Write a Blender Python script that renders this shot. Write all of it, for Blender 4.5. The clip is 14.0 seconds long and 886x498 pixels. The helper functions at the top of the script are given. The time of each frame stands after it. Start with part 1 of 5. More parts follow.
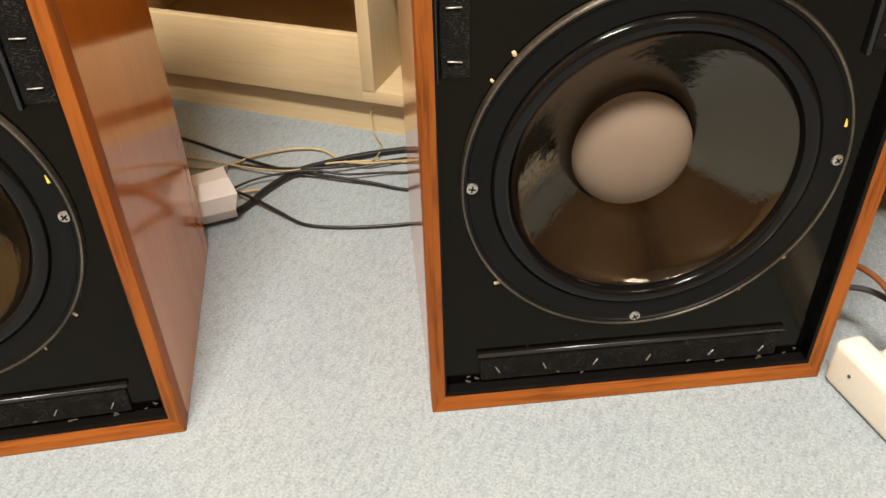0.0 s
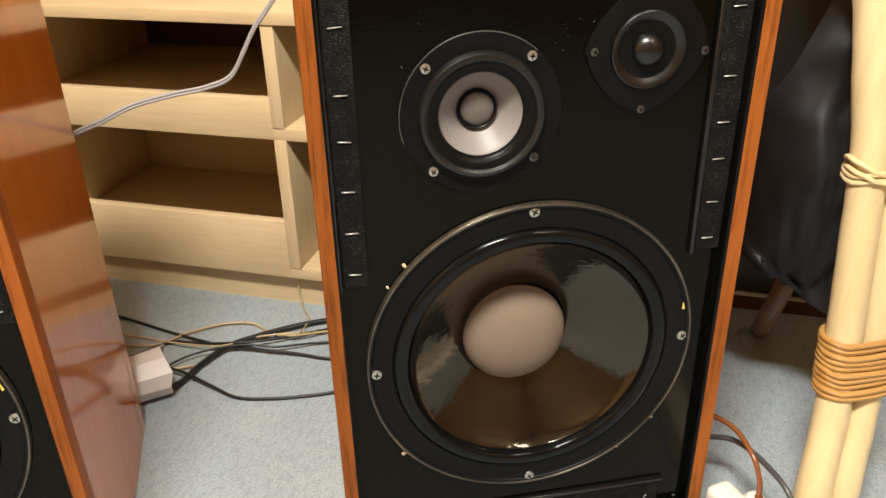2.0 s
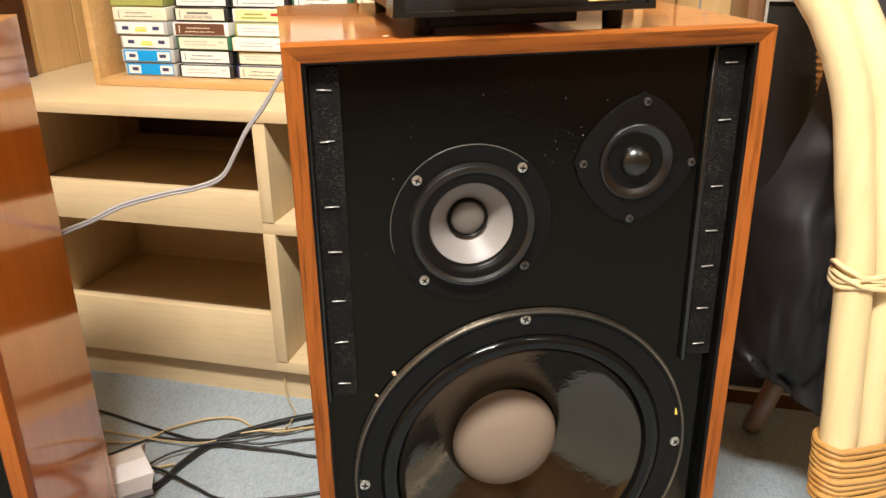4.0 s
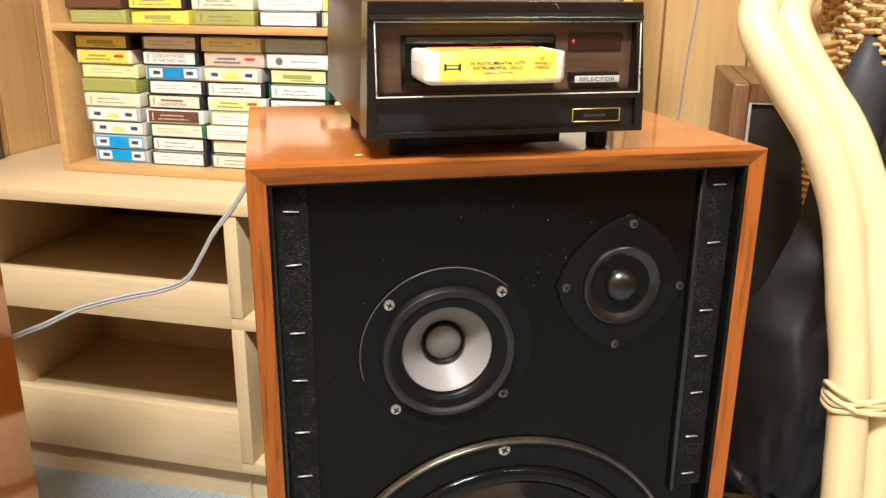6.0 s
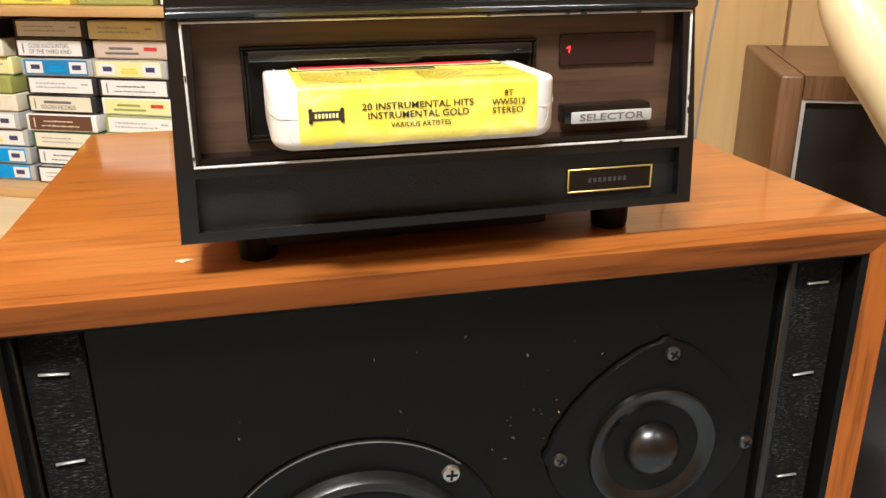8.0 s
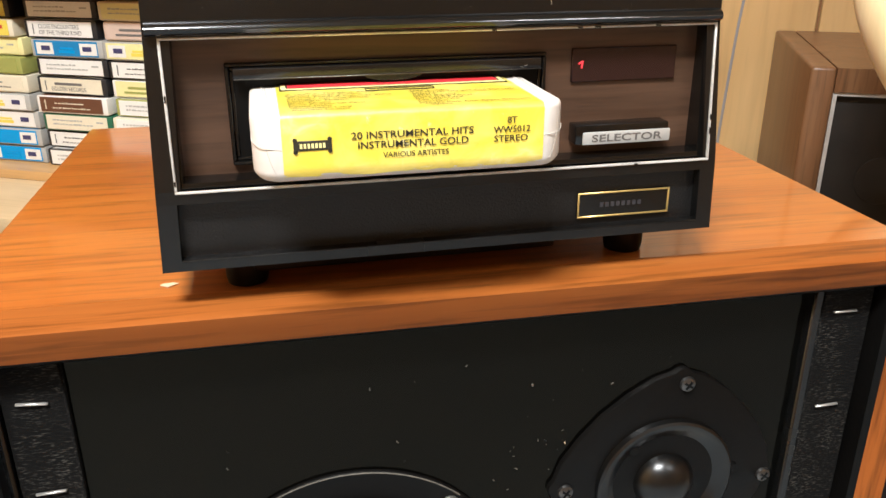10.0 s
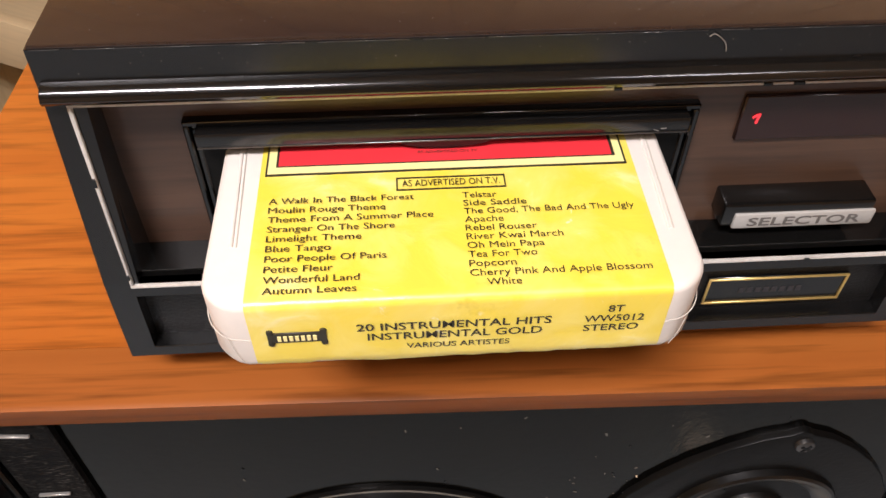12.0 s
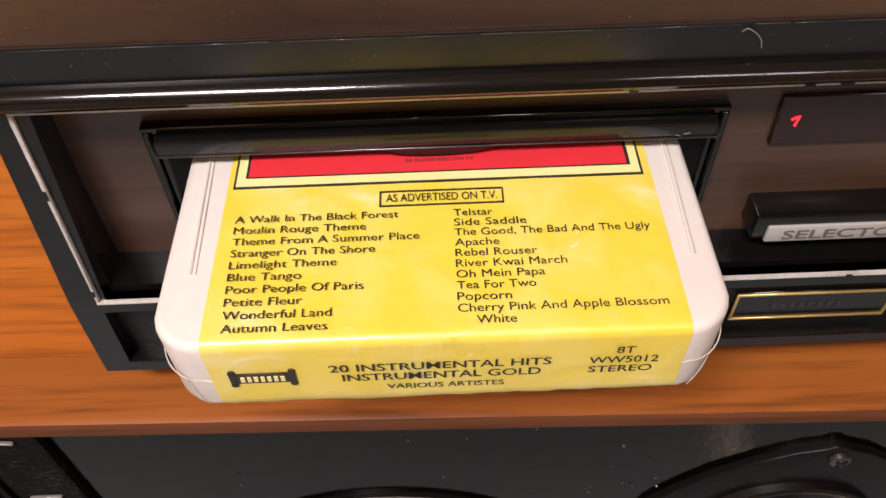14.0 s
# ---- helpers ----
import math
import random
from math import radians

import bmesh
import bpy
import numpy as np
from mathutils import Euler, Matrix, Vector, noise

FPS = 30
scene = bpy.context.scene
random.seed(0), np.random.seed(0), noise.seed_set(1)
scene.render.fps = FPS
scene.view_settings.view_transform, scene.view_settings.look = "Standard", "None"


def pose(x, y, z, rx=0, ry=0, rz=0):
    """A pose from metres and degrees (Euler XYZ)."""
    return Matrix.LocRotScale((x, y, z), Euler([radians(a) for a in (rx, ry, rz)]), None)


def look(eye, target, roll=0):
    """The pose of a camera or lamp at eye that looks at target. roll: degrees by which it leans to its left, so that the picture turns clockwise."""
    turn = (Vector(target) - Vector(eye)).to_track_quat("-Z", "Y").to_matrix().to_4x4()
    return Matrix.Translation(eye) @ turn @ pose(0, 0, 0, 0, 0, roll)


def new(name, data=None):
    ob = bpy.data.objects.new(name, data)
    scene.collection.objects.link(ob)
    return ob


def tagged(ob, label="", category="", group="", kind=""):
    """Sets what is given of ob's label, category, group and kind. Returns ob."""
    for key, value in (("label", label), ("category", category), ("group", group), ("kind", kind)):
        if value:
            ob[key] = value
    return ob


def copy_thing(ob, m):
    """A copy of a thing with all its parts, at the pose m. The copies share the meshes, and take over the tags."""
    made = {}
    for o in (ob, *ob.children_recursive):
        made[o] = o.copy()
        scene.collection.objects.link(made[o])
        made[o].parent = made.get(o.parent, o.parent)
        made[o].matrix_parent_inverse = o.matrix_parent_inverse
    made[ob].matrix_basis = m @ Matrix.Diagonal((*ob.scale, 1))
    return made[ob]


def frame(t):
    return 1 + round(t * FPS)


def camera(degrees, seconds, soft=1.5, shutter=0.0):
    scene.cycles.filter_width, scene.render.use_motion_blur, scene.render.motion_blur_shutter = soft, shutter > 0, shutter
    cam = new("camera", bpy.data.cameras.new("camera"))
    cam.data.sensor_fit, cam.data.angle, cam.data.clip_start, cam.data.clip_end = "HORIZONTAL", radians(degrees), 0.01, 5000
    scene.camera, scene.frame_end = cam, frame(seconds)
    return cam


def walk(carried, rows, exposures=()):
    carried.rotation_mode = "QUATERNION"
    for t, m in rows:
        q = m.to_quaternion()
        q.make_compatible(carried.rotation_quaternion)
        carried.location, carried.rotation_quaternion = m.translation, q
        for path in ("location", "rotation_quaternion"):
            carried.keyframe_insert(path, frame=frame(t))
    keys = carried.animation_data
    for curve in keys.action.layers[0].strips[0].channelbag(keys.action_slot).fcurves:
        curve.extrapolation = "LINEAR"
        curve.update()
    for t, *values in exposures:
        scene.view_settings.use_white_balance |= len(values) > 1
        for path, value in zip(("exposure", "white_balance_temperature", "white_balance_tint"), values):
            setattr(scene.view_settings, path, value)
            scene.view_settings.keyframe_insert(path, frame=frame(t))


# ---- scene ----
cam = camera(57.5, 14.0)
PATH = [
    (0, (-0.0320, -0.6130, 0.6710), (0.0990, 0.9796, -0.5317), -1.80),
    (0.5, (-0.0140, -0.6550, 0.7020), (0.1670, 0.9519, -0.4749), -2.00),
    (1, (-0.0140, -0.6850, 0.7410), (0.2141, 0.9695, -0.3593), -1.90),
    (1.5, (-0.0080, -0.7000, 0.7690), (0.2521, 1.0105, -0.2343), -2.00),
    (2, (0.0010, -0.6990, 0.7860), (0.3009, 1.0477, -0.1408), -1.50),
    (4.3, (0.0000, -0.6790, 0.8200), (0.3580, 1.1479, 0.0890), -0.80),
    (4.5, (0.0010, -0.6760, 0.8260), (0.3631, 1.1583, 0.1159), -0.60),
    (5, (0.0010, -0.6690, 0.8410), (0.3879, 1.1796, 0.1831), 0.10),
    (5.5, (0.0040, -0.6590, 0.8480), (0.4060, 1.2001, 0.2300), 0.10),
    (6, (0.0170, -0.6250, 0.8470), (0.4281, 1.2354, 0.2389), 0.40),
    (6.5, (0.0590, -0.5245, 0.8536), (0.4770, 1.3359, 0.2502), 0.02),
    (7, (0.1000, -0.4200, 0.8582), (0.5164, 1.4315, 0.2268), -0.37),
    (7.5, (0.1185, -0.3652, 0.8519), (0.5326, 1.4721, 0.1791), -0.28),
    (7.7, (0.1245, -0.3522, 0.8489), (0.5399, 1.4821, 0.1688), -0.38),
    (9.8, (0.1333, -0.3136, 0.8539), (0.5261, 1.5157, 0.1475), -0.40),
    (10, (0.1423, -0.3116, 0.8629), (0.5003, 1.5079, 0.1139), -0.10),
    (10.5, (0.1683, -0.3095, 0.9123), (0.3468, 1.4496, -0.0223), 0.37),
    (11, (0.1495, -0.2692, 0.9480), (0.2968, 1.3563, -0.2080), 1.26),
    (11.5, (0.1532, -0.2188, 0.9467), (0.2568, 1.2515, -0.4052), 0.37),
    (12, (0.1767, -0.1544, 0.9345), (0.2365, 1.2060, -0.5304), 0.41),
    (12.5, (0.1799, -0.1340, 0.9289), (0.1902, 1.1670, -0.5901), -0.84),
    (13, (0.1847, -0.1282, 0.9257), (0.1755, 1.1570, -0.6067), -1.47),
    (13.5, (0.1855, -0.1274, 0.9265), (0.1716, 1.1550, -0.6081), -1.71),
    (14, (0.1863, -0.1297, 0.9273), (0.1676, 1.1566, -0.6041), -1.84),
]
EXPOSURES = [(0.0, 0.30, 6450, 9), (2.0, 0.26, 6350, 9), (5.0, 0.48, 6000, 9), (6.0, 0.42, 5900, 8), (7.5, 0.08, 5800, 8), (10.0, 0.08, 5650, 9), (11.0, 0.15, 5700, 12), (11.5, -0.2, 5850, 16), (12.0, -0.55, 5950, 20), (12.5, -0.78, 6050, 23), (14.0, -0.85, 6100, 24)]
walk(cam, [(t, look(eye, target, roll)) for t, eye, target, roll in PATH], EXPOSURES)

# ---------------------------------------------------------------- light
world = bpy.data.worlds.new("world")
world.use_nodes = True
scene.world = world
world.node_tree.nodes["Background"].inputs[0].default_value = (0.9, 0.86, 0.8, 1)
world.node_tree.nodes["Background"].inputs[1].default_value = 0.05

SHELF_TURN = -25.8
M_SHELF = pose(-0.0128, 0.6103, 0, 0, 0, SHELF_TURN)


def room(u, v, z):
    """A place in the room's own axes (u along the back wall, v towards it)."""
    return M_SHELF @ Vector((u, v, z))


def area_lamp(name, place, size, watts, colour):
    data = bpy.data.lights.new(name, "AREA")
    data.shape, data.size, data.size_y, data.energy, data.color = "RECTANGLE", size[0], size[1], watts, colour
    ob = new(name, data)
    ob.matrix_world = pose(*place, 0, 0, SHELF_TURN)
    return ob


LAMPS = ((0.42, -1.50, 2.36, 99.0), (1.93, -1.45, 2.36, 12.0))
for lu, lv, lz, watts in LAMPS:
    for side in (-0.07, 0.07):
        area_lamp("ceiling_lamp", room(lu, lv + side, lz), (0.62, 0.045), watts / 2, (1.0, 0.93, 0.82))


# ---------------------------------------------------------------- materials
def material(name, colour, rough=0.5, metal=0.0, coat=0.0, spec=0.5):
    m = bpy.data.materials.new(name)
    m.use_nodes = True
    b = m.node_tree.nodes["Principled BSDF"]
    b.inputs["Base Color"].default_value = (*colour, 1)
    b.inputs["Roughness"].default_value = rough
    b.inputs["Metallic"].default_value = metal
    b.inputs["Coat Weight"].default_value = coat
    b.inputs["Coat Roughness"].default_value = 0.06
    b.inputs["Specular IOR Level"].default_value = spec
    return m, m.node_tree, b


def node(tree, kind, **values):
    n = tree.nodes.new(kind)
    for key, value in values.items():
        n.inputs[key].default_value = value
    return n


def ramp(tree, source, stops):
    r = tree.nodes.new("ShaderNodeValToRGB")
    while len(r.color_ramp.elements) < len(stops):
        r.color_ramp.elements.new(0.5)
    for e, (p, c) in zip(r.color_ramp.elements, stops):
        e.position, e.color = p, (*c, 1)
    tree.links.new(source, r.inputs[0])
    return r.outputs[0]


def coords(tree, scale):
    tc = tree.nodes.new("ShaderNodeTexCoord")
    mp = tree.nodes.new("ShaderNodeMapping")
    mp.inputs["Scale"].default_value = scale
    tree.links.new(tc.outputs["Object"], mp.inputs[0])
    return mp.outputs[0]


def noise_tex(tree, vector, scale, detail=4.0, rough=0.55, distort=0.0):
    n = node(tree, "ShaderNodeTexNoise", Scale=scale, Detail=detail, Roughness=rough, Distortion=distort)
    tree.links.new(vector, n.inputs["Vector"])
    return n.outputs["Fac"]


def mix(tree, a, b, fac, mode="MIX"):
    m = tree.nodes.new("ShaderNodeMix")
    m.data_type, m.blend_type = "RGBA", mode
    for value, key in ((fac, 0), (a, 6), (b, 7)):
        if isinstance(value, (int, float)):
            m.inputs[key].default_value = value
        elif isinstance(value, tuple):
            m.inputs[key].default_value = (*value, 1)
        else:
            tree.links.new(value, m.inputs[key])
    return m.outputs[2]


def bump(tree, b, height, strength, distance=0.001):
    n = tree.nodes.new("ShaderNodeBump")
    n.inputs["Strength"].default_value, n.inputs["Distance"].default_value = strength, distance
    tree.links.new(height, n.inputs["Height"])
    tree.links.new(n.outputs[0], b.inputs["Normal"])


def rough_map(tree, b, source, low, high):
    r = tree.nodes.new("ShaderNodeMapRange")
    r.inputs["To Min"].default_value, r.inputs["To Max"].default_value = low, high
    tree.links.new(source, r.inputs["Value"])
    tree.links.new(r.outputs[0], b.inputs["Roughness"])


def wood(name, light, dark, grain="z", rough=0.35, coat=0.0, fine=1.0, strength=1.0):
    """Timber whose grain runs along one of the object's own axes."""
    m, t, b = material(name, light, rough, coat=coat)
    squeeze = {"x": (0.06, 1, 1), "y": (1, 0.06, 1), "z": (1, 1, 0.06)}[grain]
    vec = coords(t, squeeze)
    broad = noise_tex(t, vec, 26 * fine, 5, 0.6, 0.8)
    thin = noise_tex(t, vec, 190 * fine, 3, 0.6, 0.2)
    cloud = noise_tex(t, coords(t, (1, 1, 1)), 5, 2)
    base = ramp(t, broad, ((0.3, dark), (0.68, light)))
    pores = ramp(t, thin, ((0.32, tuple(c * (1 - 0.45 * strength) for c in (1, 1, 1))), (0.52, (1, 1, 1))))
    shade = ramp(t, cloud, ((0.3, (0.86, 0.84, 0.82)), (0.7, (1.0, 1.0, 1.0))))
    colour = mix(t, mix(t, base, pores, 0.8, "MULTIPLY"), shade, 1.0, "MULTIPLY")
    t.links.new(colour, b.inputs["Base Color"])
    rough_map(t, b, thin, rough - 0.06 * strength, rough + 0.1 * strength)
    bump(t, b, thin, 0.12 * strength, 0.0004)
    return m


def painted(name, colour, rough=0.4, speck=0.12, coat=0.0, relief=0.1, scale=60.0, metal=0.0):
    m, t, b = material(name, colour, rough, metal, coat)
    vec = coords(t, (1, 1, 1))
    small = noise_tex(t, vec, scale * 6, 3)
    large = noise_tex(t, vec, scale * 0.25, 4)
    lo = tuple(c * (1 - speck) for c in colour)
    hi = tuple(min(1.0, c * (1 + speck)) for c in colour)
    t.links.new(mix(t, ramp(t, large, ((0.3, lo), (0.7, hi))), ramp(t, small, ((0.3, lo), (0.7, hi))), 0.4), b.inputs["Base Color"])
    rough_map(t, b, large, max(0.02, rough - 0.08), rough + 0.1)
    bump(t, b, small, relief, 0.0004)
    return m


def carpet_material():
    m, t, b = material("carpet", (0.36, 0.39, 0.41), 0.95, spec=0.15)
    vec = coords(t, (1, 1, 1))
    fleck = noise_tex(t, vec, 330, 3, 0.7)
    tuft = noise_tex(t, vec, 90, 3, 0.6)
    patch = noise_tex(t, vec, 6, 3, 0.5)
    streak = noise_tex(t, coords(t, (1, 0.35, 1)), 150, 2, 0.6)
    c = ramp(t, fleck, ((0.30, (0.215, 0.25, 0.275)), (0.47, (0.325, 0.37, 0.395)), (0.70, (0.42, 0.455, 0.475))))
    s = ramp(t, streak, ((0.3, (0.78, 0.8, 0.82)), (0.55, (1, 1, 1))))
    p = ramp(t, patch, ((0.3, (0.9, 0.92, 0.95)), (0.7, (1, 1, 1))))
    t.links.new(mix(t, mix(t, c, s, 0.8, "MULTIPLY"), p, 1.0, "MULTIPLY"), b.inputs["Base Color"])
    bump(t, b, tuft, 0.6, 0.003)
    return m


def baffle_material():
    m, t, b = material("black_lacquer", (0.004, 0.004, 0.0037), 0.2, coat=0.0)
    vec = coords(t, (1, 1, 1))
    orange_peel = noise_tex(t, vec, 240, 3, 0.55)
    brushed = noise_tex(t, coords(t, (1, 1, 0.22)), 110, 4, 0.6)
    dust = noise_tex(t, vec, 420, 2, 0.5)
    patch = noise_tex(t, vec, 12, 4, 0.6)
    dots = ramp(t, dust, ((0.765, (0.0016, 0.0016, 0.0014)), (0.80, (0.07, 0.064, 0.05))))
    t.links.new(dots, b.inputs["Base Color"])
    rough_map(t, b, patch, 0.04, 0.15)
    b.inputs["Specular IOR Level"].default_value = 0.18
    # Warm gloss tint stands in for brown reflections of the unbuilt room.
    b.inputs["Specular Tint"].default_value = (1.0, 0.86, 0.64, 1)
    h = mix(t, orange_peel, brushed, 0.55)
    bump(t, b, h, 0.17, 0.0010)
    return m


TEAK_V = wood("teak_upright_grain", (0.58, 0.195, 0.026), (0.51, 0.160, 0.020), "z", 0.10, 0.0, 0.5, 0.25)
TEAK_V.node_tree.nodes["Principled BSDF"].inputs["Specular IOR Level"].default_value = 0.60
TEAK_V.node_tree.nodes["Principled BSDF"].inputs["Specular Tint"].default_value = (1.0, 0.86, 0.68, 1)
TEAK_H = wood("teak_cross_grain", (0.55, 0.172, 0.020), (0.41, 0.105, 0.011), "x", 0.30, 1.0, 1.3, 1.1)
TEAK_H.node_tree.nodes["Principled BSDF"].inputs["Specular IOR Level"].default_value = 0.35
TEAK_H.node_tree.nodes["Principled BSDF"].inputs["Coat Roughness"].default_value = 0.08
# Edging colour is deepened in place of shade on the frame's slope.
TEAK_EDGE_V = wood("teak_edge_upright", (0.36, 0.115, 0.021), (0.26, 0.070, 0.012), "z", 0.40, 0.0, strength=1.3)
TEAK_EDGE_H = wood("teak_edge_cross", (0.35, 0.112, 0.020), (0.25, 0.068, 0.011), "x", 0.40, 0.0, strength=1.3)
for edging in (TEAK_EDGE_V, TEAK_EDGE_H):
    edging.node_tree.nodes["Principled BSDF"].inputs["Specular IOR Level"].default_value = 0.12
BEECH = wood("pale_beech_laminate", (0.73, 0.575, 0.35), (0.685, 0.525, 0.305), "x", 0.42, 0.0, 0.8, 0.25)
BEECH_V = wood("pale_beech_upright", (0.73, 0.575, 0.35), (0.685, 0.525, 0.305), "z", 0.42, 0.0, 0.8, 0.25)
PINE = wood("tape_case_pine", (0.66, 0.42, 0.18), (0.57, 0.335, 0.125), "x", 0.42, 0.1, 0.8, 0.35)
PANELLING = wood("honey_wall_panelling", (0.68, 0.455, 0.205), (0.61, 0.385, 0.155), "z", 0.40, 0.1, 0.45, 0.25)
BROWN_WOOD = wood("brown_veneer", (0.23, 0.118, 0.052), (0.16, 0.074, 0.030), "z", 0.38, 0.1)
DARK_WOOD = wood("dark_brown_wood", (0.10, 0.04, 0.015), (0.06, 0.024, 0.009), "z", 0.4, 0.1)
WALNUT_PRINT = wood("walnut_print", (0.105, 0.057, 0.034), (0.045, 0.025, 0.016), "x", 0.32, 0.15, 2.2, 0.8)
CANE = wood("bamboo_cane", (0.79, 0.665, 0.40), (0.69, 0.545, 0.28), "z", 0.28, 0.3, 0.5, 0.2)
RATTAN = wood("rattan_binding", (0.55, 0.32, 0.10), (0.42, 0.21, 0.055), "x", 0.38, 0.2, 1.0, 0.4)
WICKER = wood("wicker_weave", (0.72, 0.52, 0.25), (0.60, 0.38, 0.15), "x", 0.45, 0.1, 1.0, 0.5)
CARPET = carpet_material()
LACQUER = baffle_material()
def cone_material():
    """Shiny dope brushed unevenly over black paper."""
    m, t, b = material("doped_cone", (0.007, 0.006, 0.005), 0.05)
    vec = coords(t, (1, 1, 1))
    ragged = noise_tex(t, vec, 95, 4, 0.6, 0.5)
    pools = noise_tex(t, vec, 24, 3, 0.55)
    t.links.new(ramp(t, pools, ((0.3, (0.003, 0.0028, 0.0025)), (0.7, (0.008, 0.0062, 0.0045)))), b.inputs["Base Color"])
    # Tinted gloss again replaces the brown that the cone would mirror.
    b.inputs["Specular Tint"].default_value = (1.0, 0.86, 0.66, 1)
    rough_map(t, b, pools, 0.03, 0.10)
    bump(t, b, mix(t, ragged, pools, 0.6), 0.45, 0.0016)
    return m


CONE = cone_material()
SURROUND = painted("glossy_rubber", (0.004, 0.004, 0.004), 0.09, 0.2, 0.0, 0.04, 40)
MATT_BLACK = painted("matt_black", (0.0045, 0.0042, 0.0039), 0.34, 0.25, 0.0, 0.25, 60)
SATIN_BLACK = painted("satin_black_plastic", (0.0052, 0.005, 0.0048), 0.24, 0.2, 0.0, 0.07, 70)
COVER_BROWN = painted("dark_brown_metal", (0.036, 0.024, 0.018), 0.30, 0.2, 0.0, 0.05, 60)
STRIP_BROWN = painted("glossy_brown_strip", (0.030, 0.019, 0.015), 0.07, 0.2, 0.4, 0.03, 60)
GLOSS_BLACK = painted("gloss_black_plastic", (0.0045, 0.0043, 0.004), 0.12, 0.2, 0.0, 0.04, 50)
DUSTY_BLACK = painted("dusty_black_moulding", (0.0075, 0.007, 0.0062), 0.32, 0.8, 0.0, 0.3, 90)
FLECK = painted("grey_paint_fleck", (0.085, 0.078, 0.064), 0.7, 0.5)
RIM = painted("worn_steel_rim", (0.12, 0.10, 0.078), 0.30, 0.8, 0.0, 0.1, 60, 0.8)
DUST_CAP = painted("taupe_felt_cap", (0.192, 0.142, 0.104), 0.62, 0.06, 0.0, 0.2, 90)
MID_CONE = painted("grey_paper_cone", (0.20, 0.182, 0.175), 0.45, 0.08, 0.0, 0.15, 80)
MID_CAP = painted("dark_grey_cap", (0.115, 0.10, 0.09), 0.6, 0.1, 0.0, 0.2, 80)
TWEETER_GREY = painted("tweeter_horn_black", (0.003, 0.0028, 0.0026), 0.30, 0.15, 0.0, 0.03, 80)
ZINC = painted("zinc_screw", (0.55, 0.53, 0.48), 0.28, 0.2, 0.0, 0.1, 200, 0.9)
DARK_STEEL = painted("dark_steel", (0.13, 0.125, 0.12), 0.3, 0.2, 0.0, 0.1, 200, 0.9)
STAPLE = painted("steel_staple", (0.46, 0.44, 0.41), 0.36, 0.15, 0.0, 0.1, 200, 0.7)
def loop_tape_material():
    """Fuzzy black loop tape, rows of pale lint across it."""
    m, t, b = material("black_loop_tape", (0.006, 0.0056, 0.0052), 0.85)
    fuzz = noise_tex(t, coords(t, (0.35, 1, 1.6)), 900, 3, 0.7)
    patch = noise_tex(t, coords(t, (1, 1, 1)), 55, 3, 0.6)
    lint = ramp(t, fuzz, ((0.54, (0.0045, 0.0042, 0.004)), (0.66, (0.080, 0.074, 0.064))))
    t.links.new(mix(t, (0.0045, 0.0042, 0.004), lint, ramp(t, patch, ((0.38, (0.1, 0.1, 0.1)), (0.62, (1, 1, 1))))), b.inputs["Base Color"])
    bump(t, b, fuzz, 0.8, 0.0008)
    return m


VELCRO = loop_tape_material()
CHIP_WOOD = painted("bare_chipboard", (0.62, 0.47, 0.30), 0.8, 0.2, 0.0, 0.6, 200)
YELLOW_TAG = painted("yellow_paint_mark", (0.80, 0.62, 0.10), 0.5, 0.1)
SILVER_TRIM = painted("worn_silver_trim", (0.62, 0.60, 0.56), 0.34, 0.35, 0.0, 0.2, 160, 0.25)
GOLD_TRIM = painted("gold_trim", (0.70, 0.50, 0.17), 0.3, 0.15, 0.0, 0.1, 150, 0.7)
DISPLAY = painted("smoked_red_window", (0.022, 0.009, 0.008), 0.2, 0.1, 0.05, 0.02, 40)
WHITE_PLASTIC = painted("off_white_plastic", (0.76, 0.71, 0.65), 0.36, 0.05, 0.1, 0.08, 40)
IVORY_PLASTIC = painted("ivory_plastic", (0.80, 0.77, 0.68), 0.35, 0.05, 0.1, 0.08, 30)
def label_material():
    """Glossy yellow paper, faded and scuffed in patches; the pale spots also paint in white glints."""
    m, t, b = material("yellow_paper_label", (0.86, 0.69, 0.08), 0.36, coat=0.8)
    b.inputs["Coat Roughness"].default_value = 0.34
    vec = coords(t, (1, 1, 1))
    fade = noise_tex(t, vec, 70, 4, 0.6, 0.6)
    scuff = noise_tex(t, vec, 160, 4, 0.65, 1.0)
    grime = noise_tex(t, vec, 45, 5, 0.7)
    base = ramp(t, fade, ((0.40, (0.84, 0.665, 0.055)), (0.62, (0.87, 0.72, 0.14)), (0.75, (0.90, 0.80, 0.34))))
    worn = mix(t, base, (0.90, 0.86, 0.66), ramp(t, scuff, ((0.68, (0, 0, 0)), (0.76, (0.7, 0.7, 0.7)))))
    dirt = ramp(t, grime, ((0.26, (0.78, 0.74, 0.55)), (0.38, (1, 1, 1))))
    t.links.new(mix(t, worn, dirt, 1.0, "MULTIPLY"), b.inputs["Base Color"])
    bump(t, b, fade, 0.35, 0.0012)
    return m


YELLOW_LABEL = label_material()
CREAM_LABEL = painted("pale_yellow_print", (0.90, 0.80, 0.34), 0.42, 0.05, 0.15, 0.15, 30)
RED_LABEL = painted("red_print", (0.74, 0.035, 0.045), 0.4, 0.05, 0.15, 0.1, 30)
INK = painted("black_ink", (0.03, 0.026, 0.015), 0.5, 0.1)
GREY_PLATE = painted("silver_grey_plate", (0.52, 0.51, 0.48), 0.35, 0.08, 0.0, 0.1, 100, 0.3)
GREY_LETTER = painted("dark_letter", (0.13, 0.12, 0.11), 0.4, 0.1)
